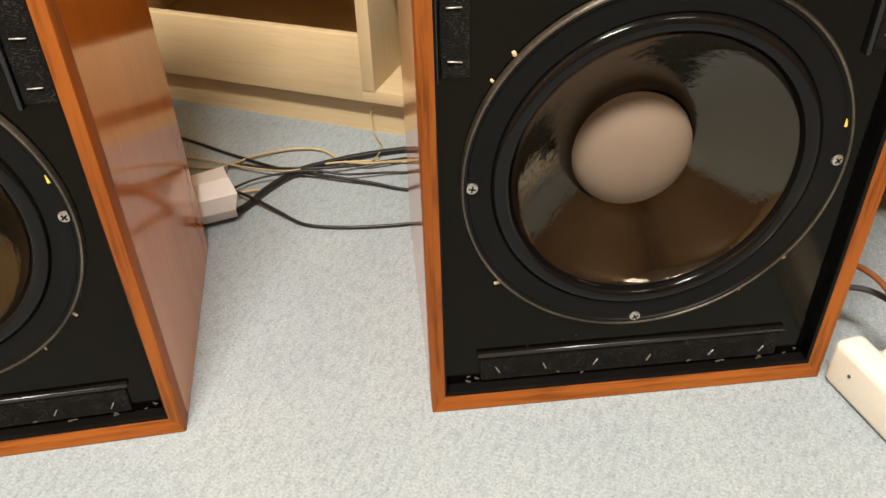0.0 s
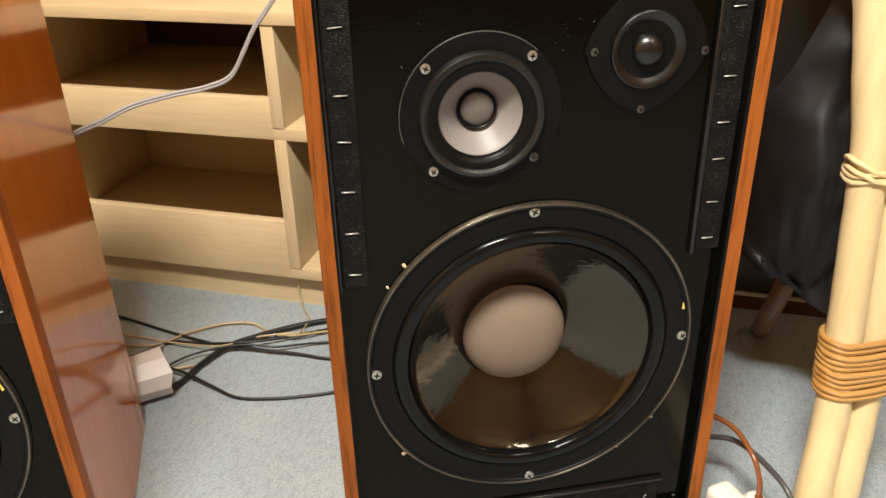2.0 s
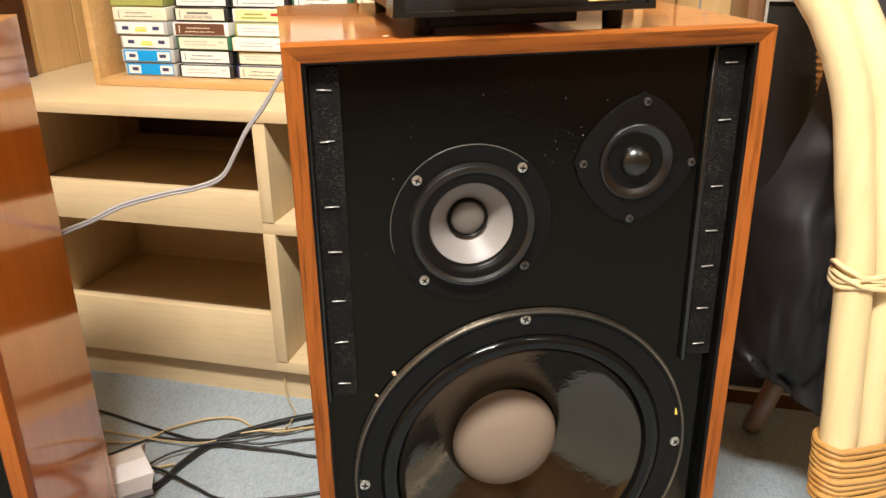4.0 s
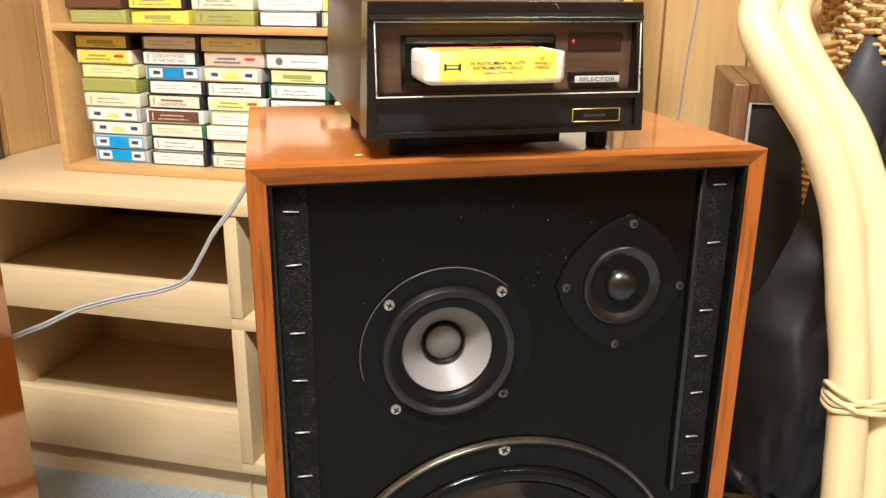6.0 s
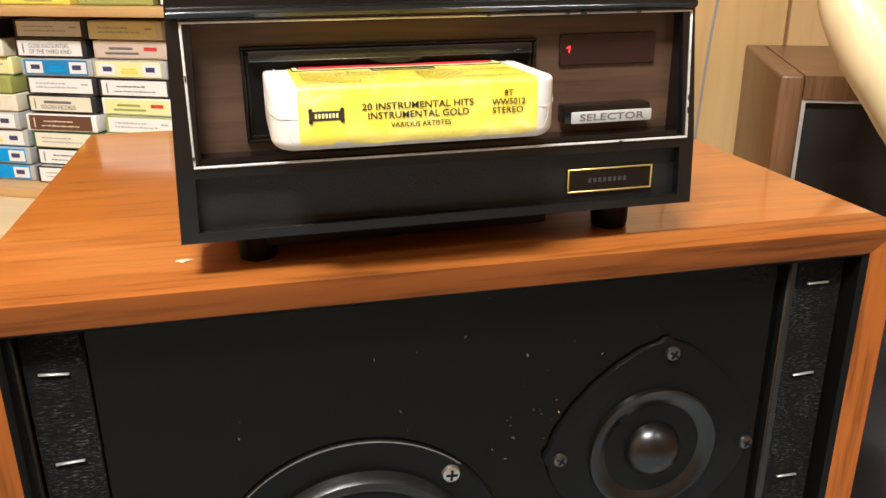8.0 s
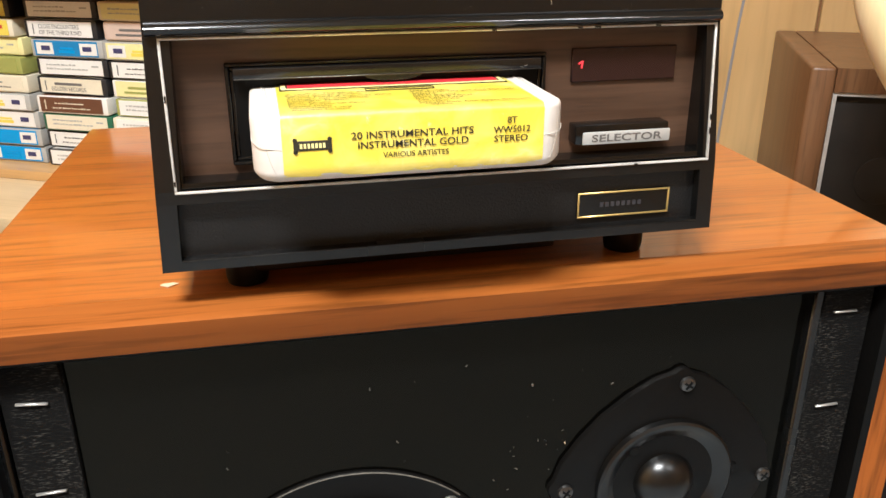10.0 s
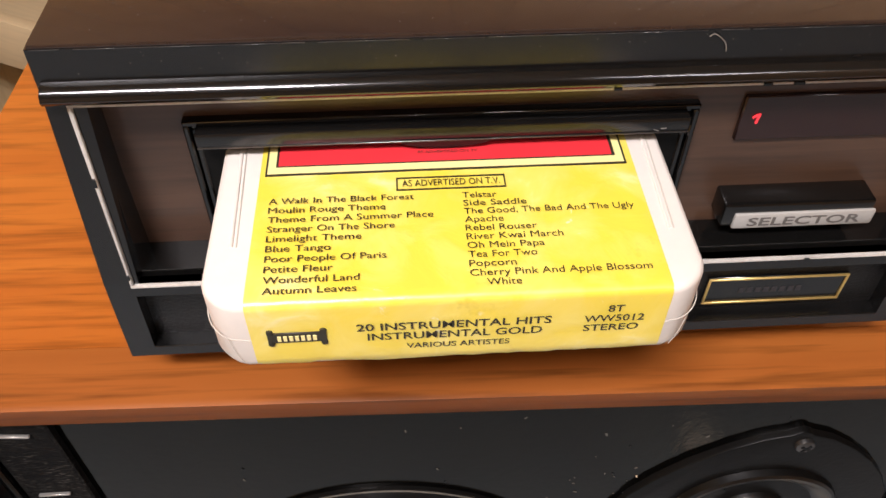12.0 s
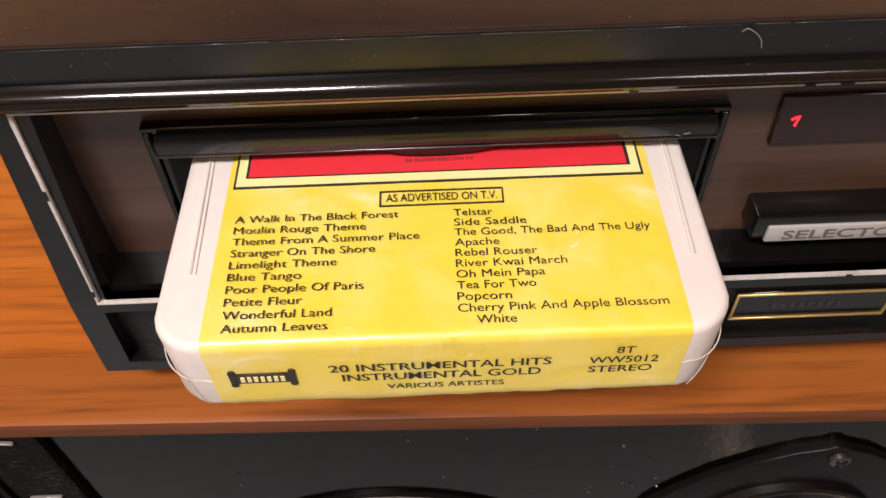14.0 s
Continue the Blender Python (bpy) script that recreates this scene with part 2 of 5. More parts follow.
BLACK_CABLE = painted("black_cable", (0.009, 0.009, 0.009), 0.42, 0.2, 0.0, 0.1, 50)
GREY_CABLE = painted("grey_flex", (0.30, 0.29, 0.29), 0.4, 0.1, 0.1, 0.05, 40)
BROWN_CABLE = painted("brown_flex", (0.22, 0.075, 0.025), 0.22, 0.1, 0.3, 0.05, 40)
DARK_GREY_CABLE = painted("dark_grey_flex", (0.07, 0.068, 0.07), 0.35, 0.1, 0.1, 0.05, 40)
COPPER_CABLE = painted("clear_copper_flex", (0.46, 0.34, 0.17), 0.3, 0.2, 0.2, 0.05, 80)
JACKET = painted("black_padded_cloth", (0.014, 0.0135, 0.0145), 0.42, 0.25, 0.0, 0.35, 90)
CEILING = painted("white_ceiling", (0.74, 0.71, 0.66), 0.85, 0.04, 0.0, 0.2, 12)
GRILLE = painted("dark_grille_cloth", (0.020, 0.017, 0.014), 0.55, 0.3, 0.0, 0.5, 160)
for gloss, mats in ((0.13, (MATT_BLACK, VELCRO)), (0.6, (SATIN_BLACK, GLOSS_BLACK)), (0.22, (SURROUND,)), (0.85, (CONE,)), (0.30, (JACKET,)), (0.6, (TWEETER_GREY,))):
    for black in mats:
        black.node_tree.nodes["Principled BSDF"].inputs["Specular IOR Level"].default_value = gloss
GROOVE = painted("groove_brown", (0.25, 0.12, 0.04), 0.6, 0.1)
FAR_PANEL = wood("far_wall_panelling", (0.34, 0.20, 0.08), (0.26, 0.145, 0.055), "z", 0.5, 0.0, 0.45, 0.3)
FILM = painted("translucent_pinkish_plastic", (0.84, 0.79, 0.76), 0.3, 0.05, 0.2, 0.05, 20)
m_glow, t_glow, b_glow = material("red_led", (0.6, 0.02, 0.02), 0.3)
b_glow.inputs["Emission Color"].default_value = (1.0, 0.06, 0.07, 1)
b_glow.inputs["Emission Strength"].default_value = 1.3
m_tube, t_tube, b_tube = material("lamp_diffuser", (0.9, 0.88, 0.8), 0.4)
b_tube.inputs["Emission Color"].default_value = (1.0, 0.88, 0.7, 1)
b_tube.inputs["Emission Strength"].default_value = 9.0
FILM.node_tree.nodes["Principled BSDF"].inputs["Transmission Weight"].default_value = 0.35


PEBBLE = painted("pebbled_black_plastic", (0.0055, 0.0052, 0.005), 0.40, 0.3, 0.0, 0.9, 160)
MARK_GREY = painted("faint_grey_print", (0.030, 0.027, 0.030), 0.5, 0.2)
SEAM_GREY = painted("grey_seam", (0.56, 0.52, 0.46), 0.5, 0.2, 0.0, 0.1, 200)


# ---------------------------------------------------------------- mesh helpers
def thing(name, m, label, category, group="", kind=""):
    ob = new(name)
    ob.empty_display_size = 0.02
    ob.matrix_world = m
    return tagged(ob, label, category, group, kind)


def finish(bm, name, mat, angle=38):
    me = bpy.data.meshes.new(name)
    bm.to_mesh(me)
    bm.free()
    me.shade_smooth()
    me.set_sharp_from_angle(angle=radians(angle))
    me.materials.append(mat)
    return me


def part(name, bm, mat, parent=None, label="", m=None, angle=38):
    me = bm if isinstance(bm, bpy.types.Mesh) else finish(bm, name, mat, angle)
    ob = new(name, me)
    if parent is not None:
        ob.parent = parent
    if m is not None:
        ob.matrix_local = m
    return tagged(ob, label)


def box(x0, y0, z0, x1, y1, z1, bevel=0.0, seg=2, bm=None):
    bm = bm or bmesh.new()
    r = bmesh.ops.create_cube(bm, size=1.0, matrix=Matrix.LocRotScale(((x0 + x1) / 2, (y0 + y1) / 2, (z0 + z1) / 2), None, (x1 - x0, y1 - y0, z1 - z0)))
    if bevel:
        edges = list({e for v in r["verts"] for e in v.link_edges})
        bmesh.ops.bevel(bm, geom=edges, offset=bevel, segments=seg, affect="EDGES", profile=0.5)
    return bm


def lathe(profile, cx, cz, seg=64, y=0.0, bm=None):
    """Turns (radius, depth) pairs about an axis along y through (cx, cz)."""
    bm = bm or bmesh.new()
    rings = []
    for r, d in profile:
        if r < 1e-6:
            rings.append([bm.verts.new((cx, y + d, cz))])
        else:
            rings.append([bm.verts.new((cx + r * math.cos(2 * math.pi * k / seg), y + d, cz + r * math.sin(2 * math.pi * k / seg))) for k in range(seg)])
    for a, b in zip(rings, rings[1:]):
        for k in range(seg):
            j = (k + 1) % seg
            if len(a) == 1 and len(b) == 1:
                continue
            if len(a) == 1:
                bm.faces.new((a[0], b[j], b[k]))
            elif len(b) == 1:
                bm.faces.new((a[k], a[j], b[0]))
            else:
                bm.faces.new((a[k], a[j], b[j], b[k]))
    bmesh.ops.recalc_face_normals(bm, faces=bm.faces)
    return bm


def smooth_path(points, steps=8):
    """A Catmull-Rom line through the points."""
    p = [Vector(q) for q in points]
    p = [2 * p[0] - p[1]] + p + [2 * p[-1] - p[-2]]
    out = []
    for i in range(1, len(p) - 2):
        a, b, c, d = p[i - 1:i + 3]
        for s in range(steps):
            t = s / steps
            out.append(0.5 * ((2 * b) + (c - a) * t + (2 * a - 5 * b + 4 * c - d) * t * t + (3 * b - a - 3 * c + d) * t ** 3))
    out.append(p[-2])
    return out


def tube(path, radius, seg=10, bm=None, wobble=0.0, flat=1.0):
    bm = bm or bmesh.new()
    side = None
    rings = []
    for i, q in enumerate(path):
        ahead = (path[min(i + 1, len(path) - 1)] - path[max(i - 1, 0)]).normalized()
        if side is None:
            side = ahead.orthogonal().normalized()
        side = (side - ahead * side.dot(ahead)).normalized()
        up = ahead.cross(side)
        r = radius * (1 + wobble * noise.noise(q * 40))
        rings.append([bm.verts.new(q + r * (math.cos(2 * math.pi * k / seg) * side + flat * math.sin(2 * math.pi * k / seg) * up)) for k in range(seg)])
    for a, b in zip(rings, rings[1:]):
        for k in range(seg):
            bm.faces.new((a[k], a[(k + 1) % seg], b[(k + 1) % seg], b[k]))
    bm.faces.new(rings[0][::-1])
    bm.faces.new(rings[-1])
    bmesh.ops.recalc_face_normals(bm, faces=bm.faces)
    return bm


def prism(outline, y0, y1, bevel=0.0, bm=None):
    """An outline in x and z, thick from y0 to y1."""
    bm = bm or bmesh.new()
    f = bm.faces.new([bm.verts.new((x, y0, z)) for x, z in outline])
    r = bmesh.ops.extrude_face_region(bm, geom=[f])
    bmesh.ops.translate(bm, verts=[v for v in r["geom"] if isinstance(v, bmesh.types.BMVert)], vec=(0, y1 - y0, 0))
    bmesh.ops.recalc_face_normals(bm, faces=bm.faces)
    if bevel:
        front = [e for e in bm.edges if all(abs(v.co.y - min(y0, y1)) < 1e-6 for v in e.verts)]
        bmesh.ops.bevel(bm, geom=front, offset=bevel, segments=2, affect="EDGES", profile=0.5)
    return bm


def lettering(words, width, height, depth=0.00008, weight=0.022):
    """Raised letters as a mesh in x and z, baseline at 0, as wide and high as given (capital height)."""
    curve = bpy.data.curves.new("letters", "FONT")
    curve.body = words
    curve.size = 1.0
    curve.resolution_u = 3
    curve.offset = 0.4 * weight
    tmp = bpy.data.objects.new("letters", curve)
    scene.collection.objects.link(tmp)
    me = bpy.data.meshes.new_from_object(tmp.evaluated_get(bpy.context.evaluated_depsgraph_get()))
    bpy.data.objects.remove(tmp)
    bm = bmesh.new()
    bm.from_mesh(me)
    bpy.data.meshes.remove(me)
    xs = [v.co.x for v in bm.verts]
    x0, w = min(xs), max(xs) - min(xs)
    for v in bm.verts:
        v.co = Vector(((v.co.x - x0) / w * width, -depth, v.co.y / 0.69 * height))
    return bm


# ---------------------------------------------------------------- the room
U0, U1, V0, V1, ROOF = -0.612, 2.3, -3.0, 0.5, 2.4


def setting(name, bm, mat, label, category):
    ob = part(name, bm, mat)
    ob.matrix_world = M_SHELF
    return tagged(ob, label, category, kind="structure")


setting("floor", box(U0 - 0.1, V0 - 0.1, -0.06, U1 + 0.1, V1 + 0.1, 0), CARPET, "short-pile flecked blue-grey office carpet", "floor")
setting("ceiling", box(U0 - 0.1, V0 - 0.1, ROOF, U1 + 0.1, V1 + 0.1, ROOF + 0.1), CEILING, "plain white painted ceiling above the room", "ceiling")
wall_back = setting("wall_north", box(U0 - 0.1, V1, 0, U1 + 0.1, V1 + 0.1, ROOF), GROOVE, "honey-coloured vertical wood panelling with narrow grooves", "wall")
wall_left = setting("wall_west", box(U0 - 0.1, V0, 0, U0, V1, ROOF), GROOVE, "honey-coloured vertical wood panelling beside the shelves", "wall")
setting("wall_east", box(U1, V0, 0, U1 + 0.1, V1, ROOF), FAR_PANEL, "brown wood-panelled wall across the room", "wall")
setting("wall_south", box(U0 - 0.1, V0 - 0.1, 0, U1 + 0.1, V0, ROOF), FAR_PANEL, "brown wood-panelled wall behind the viewer", "wall")
for lu, lv, lz, watts in LAMPS:
    fitting = thing("ceiling_light", pose(*room(lu, lv, 2.385), 0, 0, SHELF_TURN), "white ceiling light with two fluorescent tubes, switched on", "ceiling light", "ceiling lights")
    part("housing", box(-0.36, -0.13, 0.0, 0.36, 0.13, 0.015, 0.004), CEILING, fitting)
    for side in (-0.07, 0.07):
        part("tube", tube([Vector((x_, side, -0.007)) for x_ in (-0.33, 0.0, 0.33)], 0.0065, 12), m_tube, fitting, "glowing fluorescent tube")


# ---------------------------------------------------------------- loudspeakers
CAB_W, CAB_H, CAB_FRONT, CAB_BACK = 0.435, 0.721, -0.0185, 0.318
EDGE = 0.017


def add_screw(x, y, z, r, parent, mat=ZINC, turn=0.3):
    """A cross-head screw as one mesh; a raised black cross paints in the recess's shade."""
    bm = lathe(((0, -0.0022), (r * 0.55, -0.0021), (r * 0.9, -0.0014), (r, 0.0), (r, 0.002)), 0, 0, 18)
    n = len(bm.faces)
    box(-r * 0.6, -0.00240, -r * 0.14, r * 0.6, -0.0015, r * 0.14, bm=bm)
    box(-r * 0.14, -0.00242, -r * 0.6, r * 0.14, -0.0015, r * 0.6, bm=bm)
    bm.faces.ensure_lookup_table()
    for f in bm.faces[n:]:
        f.material_index = 1
    me = finish(bm, "screw", mat)
    me.materials.append(MATT_BLACK)
    return part("screw", me, mat, parent, m=pose(x, y, z, 0, math.degrees(turn), 0))


def frame_member(a, b, c, d, mat):
    """One mitred member of the front frame: outer line a-b, inner line c-d, as (x, z); it slopes back to the inside."""
    bm = bmesh.new()
    f0, f1 = CAB_FRONT, CAB_FRONT + 0.0035
    back = 0.004
    ring = []
    for outer, inner in ((a, c), (b, d)):
        o, i = Vector(outer), Vector(inner)
        o2 = o.lerp(i, 0.06)
        mid = o.lerp(i, 0.86)
        ring.append([bm.verts.new(q) for q in ((o.x, f0 + 0.002, o.y), (o2.x, f0, o2.y), (mid.x, f1, mid.y), (i.x, f1 + 0.0025, i.y), (i.x, back, i.y), (o.x, back, o.y))])
    n = len(ring[0])
    for q in range(n):
        f = bm.faces.new((ring[0][q], ring[0][(q + 1) % n], ring[1][(q + 1) % n], ring[1][q]))
        f.material_index = 1 if q in (2, 3) else 0
    bm.faces.new(ring[0][::-1])
    bm.faces.new(ring[1])
    bmesh.ops.recalc_face_normals(bm, faces=bm.faces)
    me = finish(bm, "frame_edge", mat)
    me.materials.append(MATT_BLACK)
    return me


def baffle_mesh():
    """The front board with three round openings."""
    bm = bmesh.new()
    x0, x1, z0, z1 = EDGE, CAB_W - EDGE, EDGE, CAB_H - EDGE
    box(x0, 0.0, z0, x1, 0.016, z1, bm=bm)
    return bm


def velcro(x0, z0, x1, z1, staples, across, parent, rail=True):
    """A strip of loop tape on a thin black batten, with its staples. across: staples lie across the strip."""
    strip = part("fixing_strip", box(x0, -0.0035, z0, x1, 0.002, z1, 0.0008, 1), VELCRO, parent, "black loop tape")
    if rail:
        if across:
            part("strip_rail", box(x0 - 0.006, -0.0055, z0 - 0.004, x0 - 0.001, 0.002, z1 + 0.002, 0.001, 1), SATIN_BLACK, strip)
        else:
            part("strip_rail", box(x0 - 0.004, -0.0055, z1 + 0.001, x1 + 0.004, 0.002, z1 + 0.006, 0.001, 1), SATIN_BLACK, strip)
    for x, z, turn in staples:
        w = 0.0062 if across else 0.0045
        part("staple", box(-w, -0.0009, -0.0005, w, 0.0006, 0.0005, 0.0003, 1), STAPLE, strip, m=pose(x, -0.0042, z, 0, turn, 0))
    return strip


def loudspeaker(m, label):
    sp = thing("loudspeaker", m, label, "loudspeaker", "pair of loudspeakers")
    t = 0.016
    w, h, y0, y1 = CAB_W, CAB_H, 0.0042, CAB_BACK
    part("side_panel", prism(((0, 0), (t, t), (t, h - t), (0, h)), y0, y1), TEAK_V, sp, "glossy teak veneer")
    part("side_panel", prism(((w, 0), (w, h), (w - t, h - t), (w - t, t)), y0, y1), TEAK_V, sp)
    part("top_panel", prism(((0, h), (t, h - t), (w - t, h - t), (w, h)), y0, y1), TEAK_H, sp, "glossy teak veneer top")
    part("bottom_panel", prism(((0, 0), (w, 0), (w - t, t), (t, t)), y0, y1), TEAK_H, sp)
    part("back_panel", box(t, CAB_BACK - 0.02, t, CAB_W - t, CAB_BACK - 0.006, CAB_H - t), MATT_BLACK, sp)
    o = ((0, 0), (CAB_W, 0), (CAB_W, CAB_H), (0, CAB_H))
    e = EDGE
    i = ((e, e + 0.006), (CAB_W - e, e + 0.006), (CAB_W - e, CAB_H - e), (e, CAB_H - e))
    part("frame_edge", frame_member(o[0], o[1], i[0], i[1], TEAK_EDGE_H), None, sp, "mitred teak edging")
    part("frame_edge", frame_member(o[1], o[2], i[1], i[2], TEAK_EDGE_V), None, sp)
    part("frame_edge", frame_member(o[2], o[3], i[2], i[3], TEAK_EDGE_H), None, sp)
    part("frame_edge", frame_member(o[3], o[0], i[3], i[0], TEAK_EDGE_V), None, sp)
    bf = part("baffle", baffle_mesh(), LACQUER, sp, "glossy black painted front board")
    # bass unit
    cx, cz = 0.2165, 0.2755
    wf = part("woofer", lathe(((0.181, 0.001), (0.181, -0.0035), (0.1795, -0.0052), (0.1755, -0.0052), (0.174, -0.0035), (0.168, -0.0036), (0.166, -0.0028), (0.1535, -0.0026), (0.1520, -0.001), (0.150, 0.004)), cx, cz, 112), MATT_BLACK, sp, "large black bass unit")
    part("rim", lathe(((0.1816, 0.001), (0.1816, -0.0040), (0.1802, -0.0058), (0.1782, -0.0058), (0.1778, -0.005)), cx, cz, 112), RIM, wf, "thin worn metal rim")
    prof = [(0.1530, 0.0005), (0.1522, -0.0022)]
    prof += [(0.1440 + 0.0080 * math.cos(a), -0.0015 - 0.0062 * math.sin(a)) for a in np.linspace(0.1, math.pi - 0.1, 14)]
    prof += [(0.1355, 0.0), (0.1335, 0.004)]
    part("surround", lathe(prof, cx, cz, 112), SURROUND, wf, "shiny black rubber surround")
    prof = [(0.1340, 0.002)] + [(0.1340 - 0.077 * s, 0.003 + 0.050 * s ** 0.86) for s in np.linspace(0.04, 1, 14)] + [(0.05, 0.056)]
    part("cone", lathe(prof, cx, cz, 112), CONE, wf, "glossy doped black paper cone")
    prof = [(0.0605, 0.052), (0.0600, 0.0485), (0.0592, 0.0475)] + [(0.0588 * math.cos(a), 0.0475 - 0.026 * math.sin(a)) for a in np.linspace(0.06, math.pi / 2, 14)]
    part("dust_cap", lathe(prof, cx - 0.008, cz - 0.003, 72), DUST_CAP, wf, "matt taupe domed dust cap")
    for sx, sz, tn in ((0.046, 0.276, 0.2), (0.388, 0.277, 0.9), (0.213, 0.4475, 0.5), (0.2165, 0.1035, 1.1)):
        add_screw(sx, -0.0035, sz, 0.0058, wf, ZINC, tn)
    for ang, s in ((218, 1.0), (137, 0.8), (146, 0.6), (323, 0.8), (306, 0.6)):
        a = radians(ang)
        chip = box(-0.0035 * s, -0.001, -0.0022 * s, 0.0035 * s, 0.0005, 0.0022 * s, 0.0008, 1)
        part("paint_chip", chip, CHIP_WOOD, bf, "bare chipped wood", m=pose(cx + 0.1845 * math.cos(a), -0.0006, cz + 0.1845 * math.sin(a), 0, -ang + 20, 0))
    part("paint_mark", box(-0.0022, -0.0006, -0.004, 0.0022, 0.0004, 0.004), YELLOW_TAG, wf, "yellow paint mark", m=pose(0.3865, -0.0036, 0.316))
    # middle unit
    mx, mz = 0.160, 0.550
    md = part("midrange", lathe(((0.0772, 0.001), (0.0772, -0.0014), (0.0762, -0.0022), (0.0745, -0.0018), (0.060, -0.0018), (0.0592, -0.0065), (0.0575, -0.0085), (0.0545, -0.0088), (0.0520, -0.0070), (0.0425, -0.0040), (0.0405, -0.0015), (0.0395, 0.002)), mx, mz, 80), MATT_BLACK, sp, "small black-framed midrange unit")
    scratch = [Vector((mx + 0.0766 * math.cos(a), -0.0022, mz + 0.0766 * math.sin(a))) for a in np.linspace(radians(48), radians(196), 40)]
    part("worn_rim", tube(scratch, 0.00042, 6), FLECK, md, "edge rubbed pale")
    part("trim_ring", lathe(((0.0602, -0.0016), (0.0595, -0.0066), (0.0577, -0.0088), (0.0545, -0.0092), (0.0518, -0.0073)), mx, mz, 80), DUSTY_BLACK, md, "dusty raised ring")
    part("surround", lathe(((0.0415, 0.0), (0.0425, -0.0030), (0.0445, -0.0052), (0.0500, -0.0070), (0.0520, -0.0064)), mx, mz, 80), MATT_BLACK, md)
    part("cone", lathe([(0.0402, 0.0)] + [(0.0398 - 0.022 * s, 0.001 + 0.021 * s ** 0.9) for s in np.linspace(0, 1, 10)], mx, mz, 80), MID_CONE, md, "pale grey paper cone")
    part("cone_ring", lathe(((0.0192, 0.022), (0.0190, 0.0165), (0.0180, 0.0155), (0.0168, 0.0165), (0.0165, 0.022)), mx, mz, 60), MATT_BLACK, md)
    part("dust_cap", lathe([(0.0168, 0.020)] + [(0.0165 * math.cos(a), 0.0185 - 0.006 * math.sin(a)) for a in np.linspace(0, math.pi / 2, 8)], mx, mz, 60), MID_CAP, md, "dark grey dust cap")
    for sx, sz, tn, mt in ((0.109, 0.597, 0.4, ZINC), (0.2065, 0.602, 0.1, ZINC), (0.1135, 0.499, 0.7, ZINC), (0.2105, 0.505, 0.2, DARK_STEEL)):
        add_screw(sx, -0.0022, sz, 0.0048, md, mt, tn)
    # treble unit: a flat plate with four rounded corners, turned on its point
    tx, tz = 0.3165, 0.6005
    corners = ((0.2535, 0.6030), (0.3215, 0.6670), (0.3790, 0.5980), (0.3135, 0.5370))
    outline = []
    for k in range(4):
        p, c, n = Vector(corners[k - 1]), Vector(corners[k]), Vector(corners[(k + 1) % 4])
        for s in np.linspace(0, 1, 7):
            a, b = c.lerp(p, 0.07), c.lerp(n, 0.07)
            outline.append(a.lerp(c, s).lerp(c.lerp(b, s), s))
        for s in (0.2, 0.35, 0.5, 0.65, 0.8):
            q = c.lerp(n, s)
            out = (q - Vector((tx, tz))).normalized()
            outline.append(q + out * 0.0095 * math.sin(math.pi * s))
    tw = part("tweeter", prism([(q.x, q.y) for q in outline], -0.0032, 0.0008, 0.0009), MATT_BLACK, sp, "black dome tweeter on a flat plate")
    part("flare", lathe(((0.0365, -0.0018), (0.0360, -0.0046), (0.0348, -0.0054), (0.0330, -0.0052), (0.0300, -0.0036), (0.0250, -0.0006), (0.0205, 0.0022), (0.0185, 0.0035), (0.0178, 0.0030))[::1], tx, tz, 72, -0.0015), TWEETER_GREY, tw, "smooth black flare")
    part("dome", lathe([(0.0178, 0.0035), (0.0172, 0.0010)] + [(0.0160 * math.cos(a), 0.0010 - 0.0125 * math.sin(a)) for a in np.linspace(0, math.pi / 2, 10)], tx, tz, 60, -0.003), TWEETER_GREY, tw, "shiny black dome")
    # Solid black discs paint in the darkness of the holes.
    for hx, hz in ((0.2985, 0.6215), (0.354, 0.6035), (0.3085, 0.5645)):
        part("hole", lathe(((0, -0.0014), (0.0026, -0.0012), (0.0030, 0.001)), hx, hz, 14, -0.0038), MATT_BLACK, tw)
    for sx, sz in ((0.2645, 0.6015), (0.3232, 0.6562), (0.3725, 0.5960), (0.3140, 0.5440)):
        add_screw(sx, -0.0033, sz, 0.0040, tw, DARK_STEEL, 0.6)
    # loop tape for the missing grille
    left = [(0.0325, z, tn) for z, tn in zip((0.682, 0.638, 0.579, 0.536, 0.487, 0.444, 0.399), (4, -3, 2, 5, 3, 0, 6))]
    right = [(0.4015, z, tn) for z, tn in zip((0.688, 0.635, 0.570, 0.524, 0.486, 0.439, 0.398), (0, -2, 1, 2, -1, 3, 0))]
    low = [(x, z, tn) for x, z, tn in zip((0.073, 0.124, 0.180, 0.239, 0.309, 0.366), (0.043, 0.043, 0.042, 0.041, 0.040, 0.039), (62, 65, -62, -66, -58, -60))]
    velcro(0.0205, 0.384, 0.0455, CAB_H - 0.0195, left, True, sp)
    velcro(0.3890, 0.384, 0.4165, CAB_H - 0.0195, right, True, sp)
    velcro(0.055, 0.0275, 0.384, 0.062, low, False, sp)
    rnd = random.Random(4)
    for k in range(16):
        s = rnd.uniform(0.0003, 0.0008)
        fx, fz = (rnd.uniform(0.06, 0.385), rnd.uniform(0.46, 0.69)) if k < 11 else (rnd.uniform(0.03, 0.40), rnd.uniform(0.055, 0.08))
        part("paint_fleck", box(-s, -0.0003, -s * 0.6, s, 0.0002, s * 0.6), FLECK if k % 5 else CHIP_WOOD, bf, m=pose(fx, -0.0002, fz, 0, rnd.uniform(0, 90), 0))
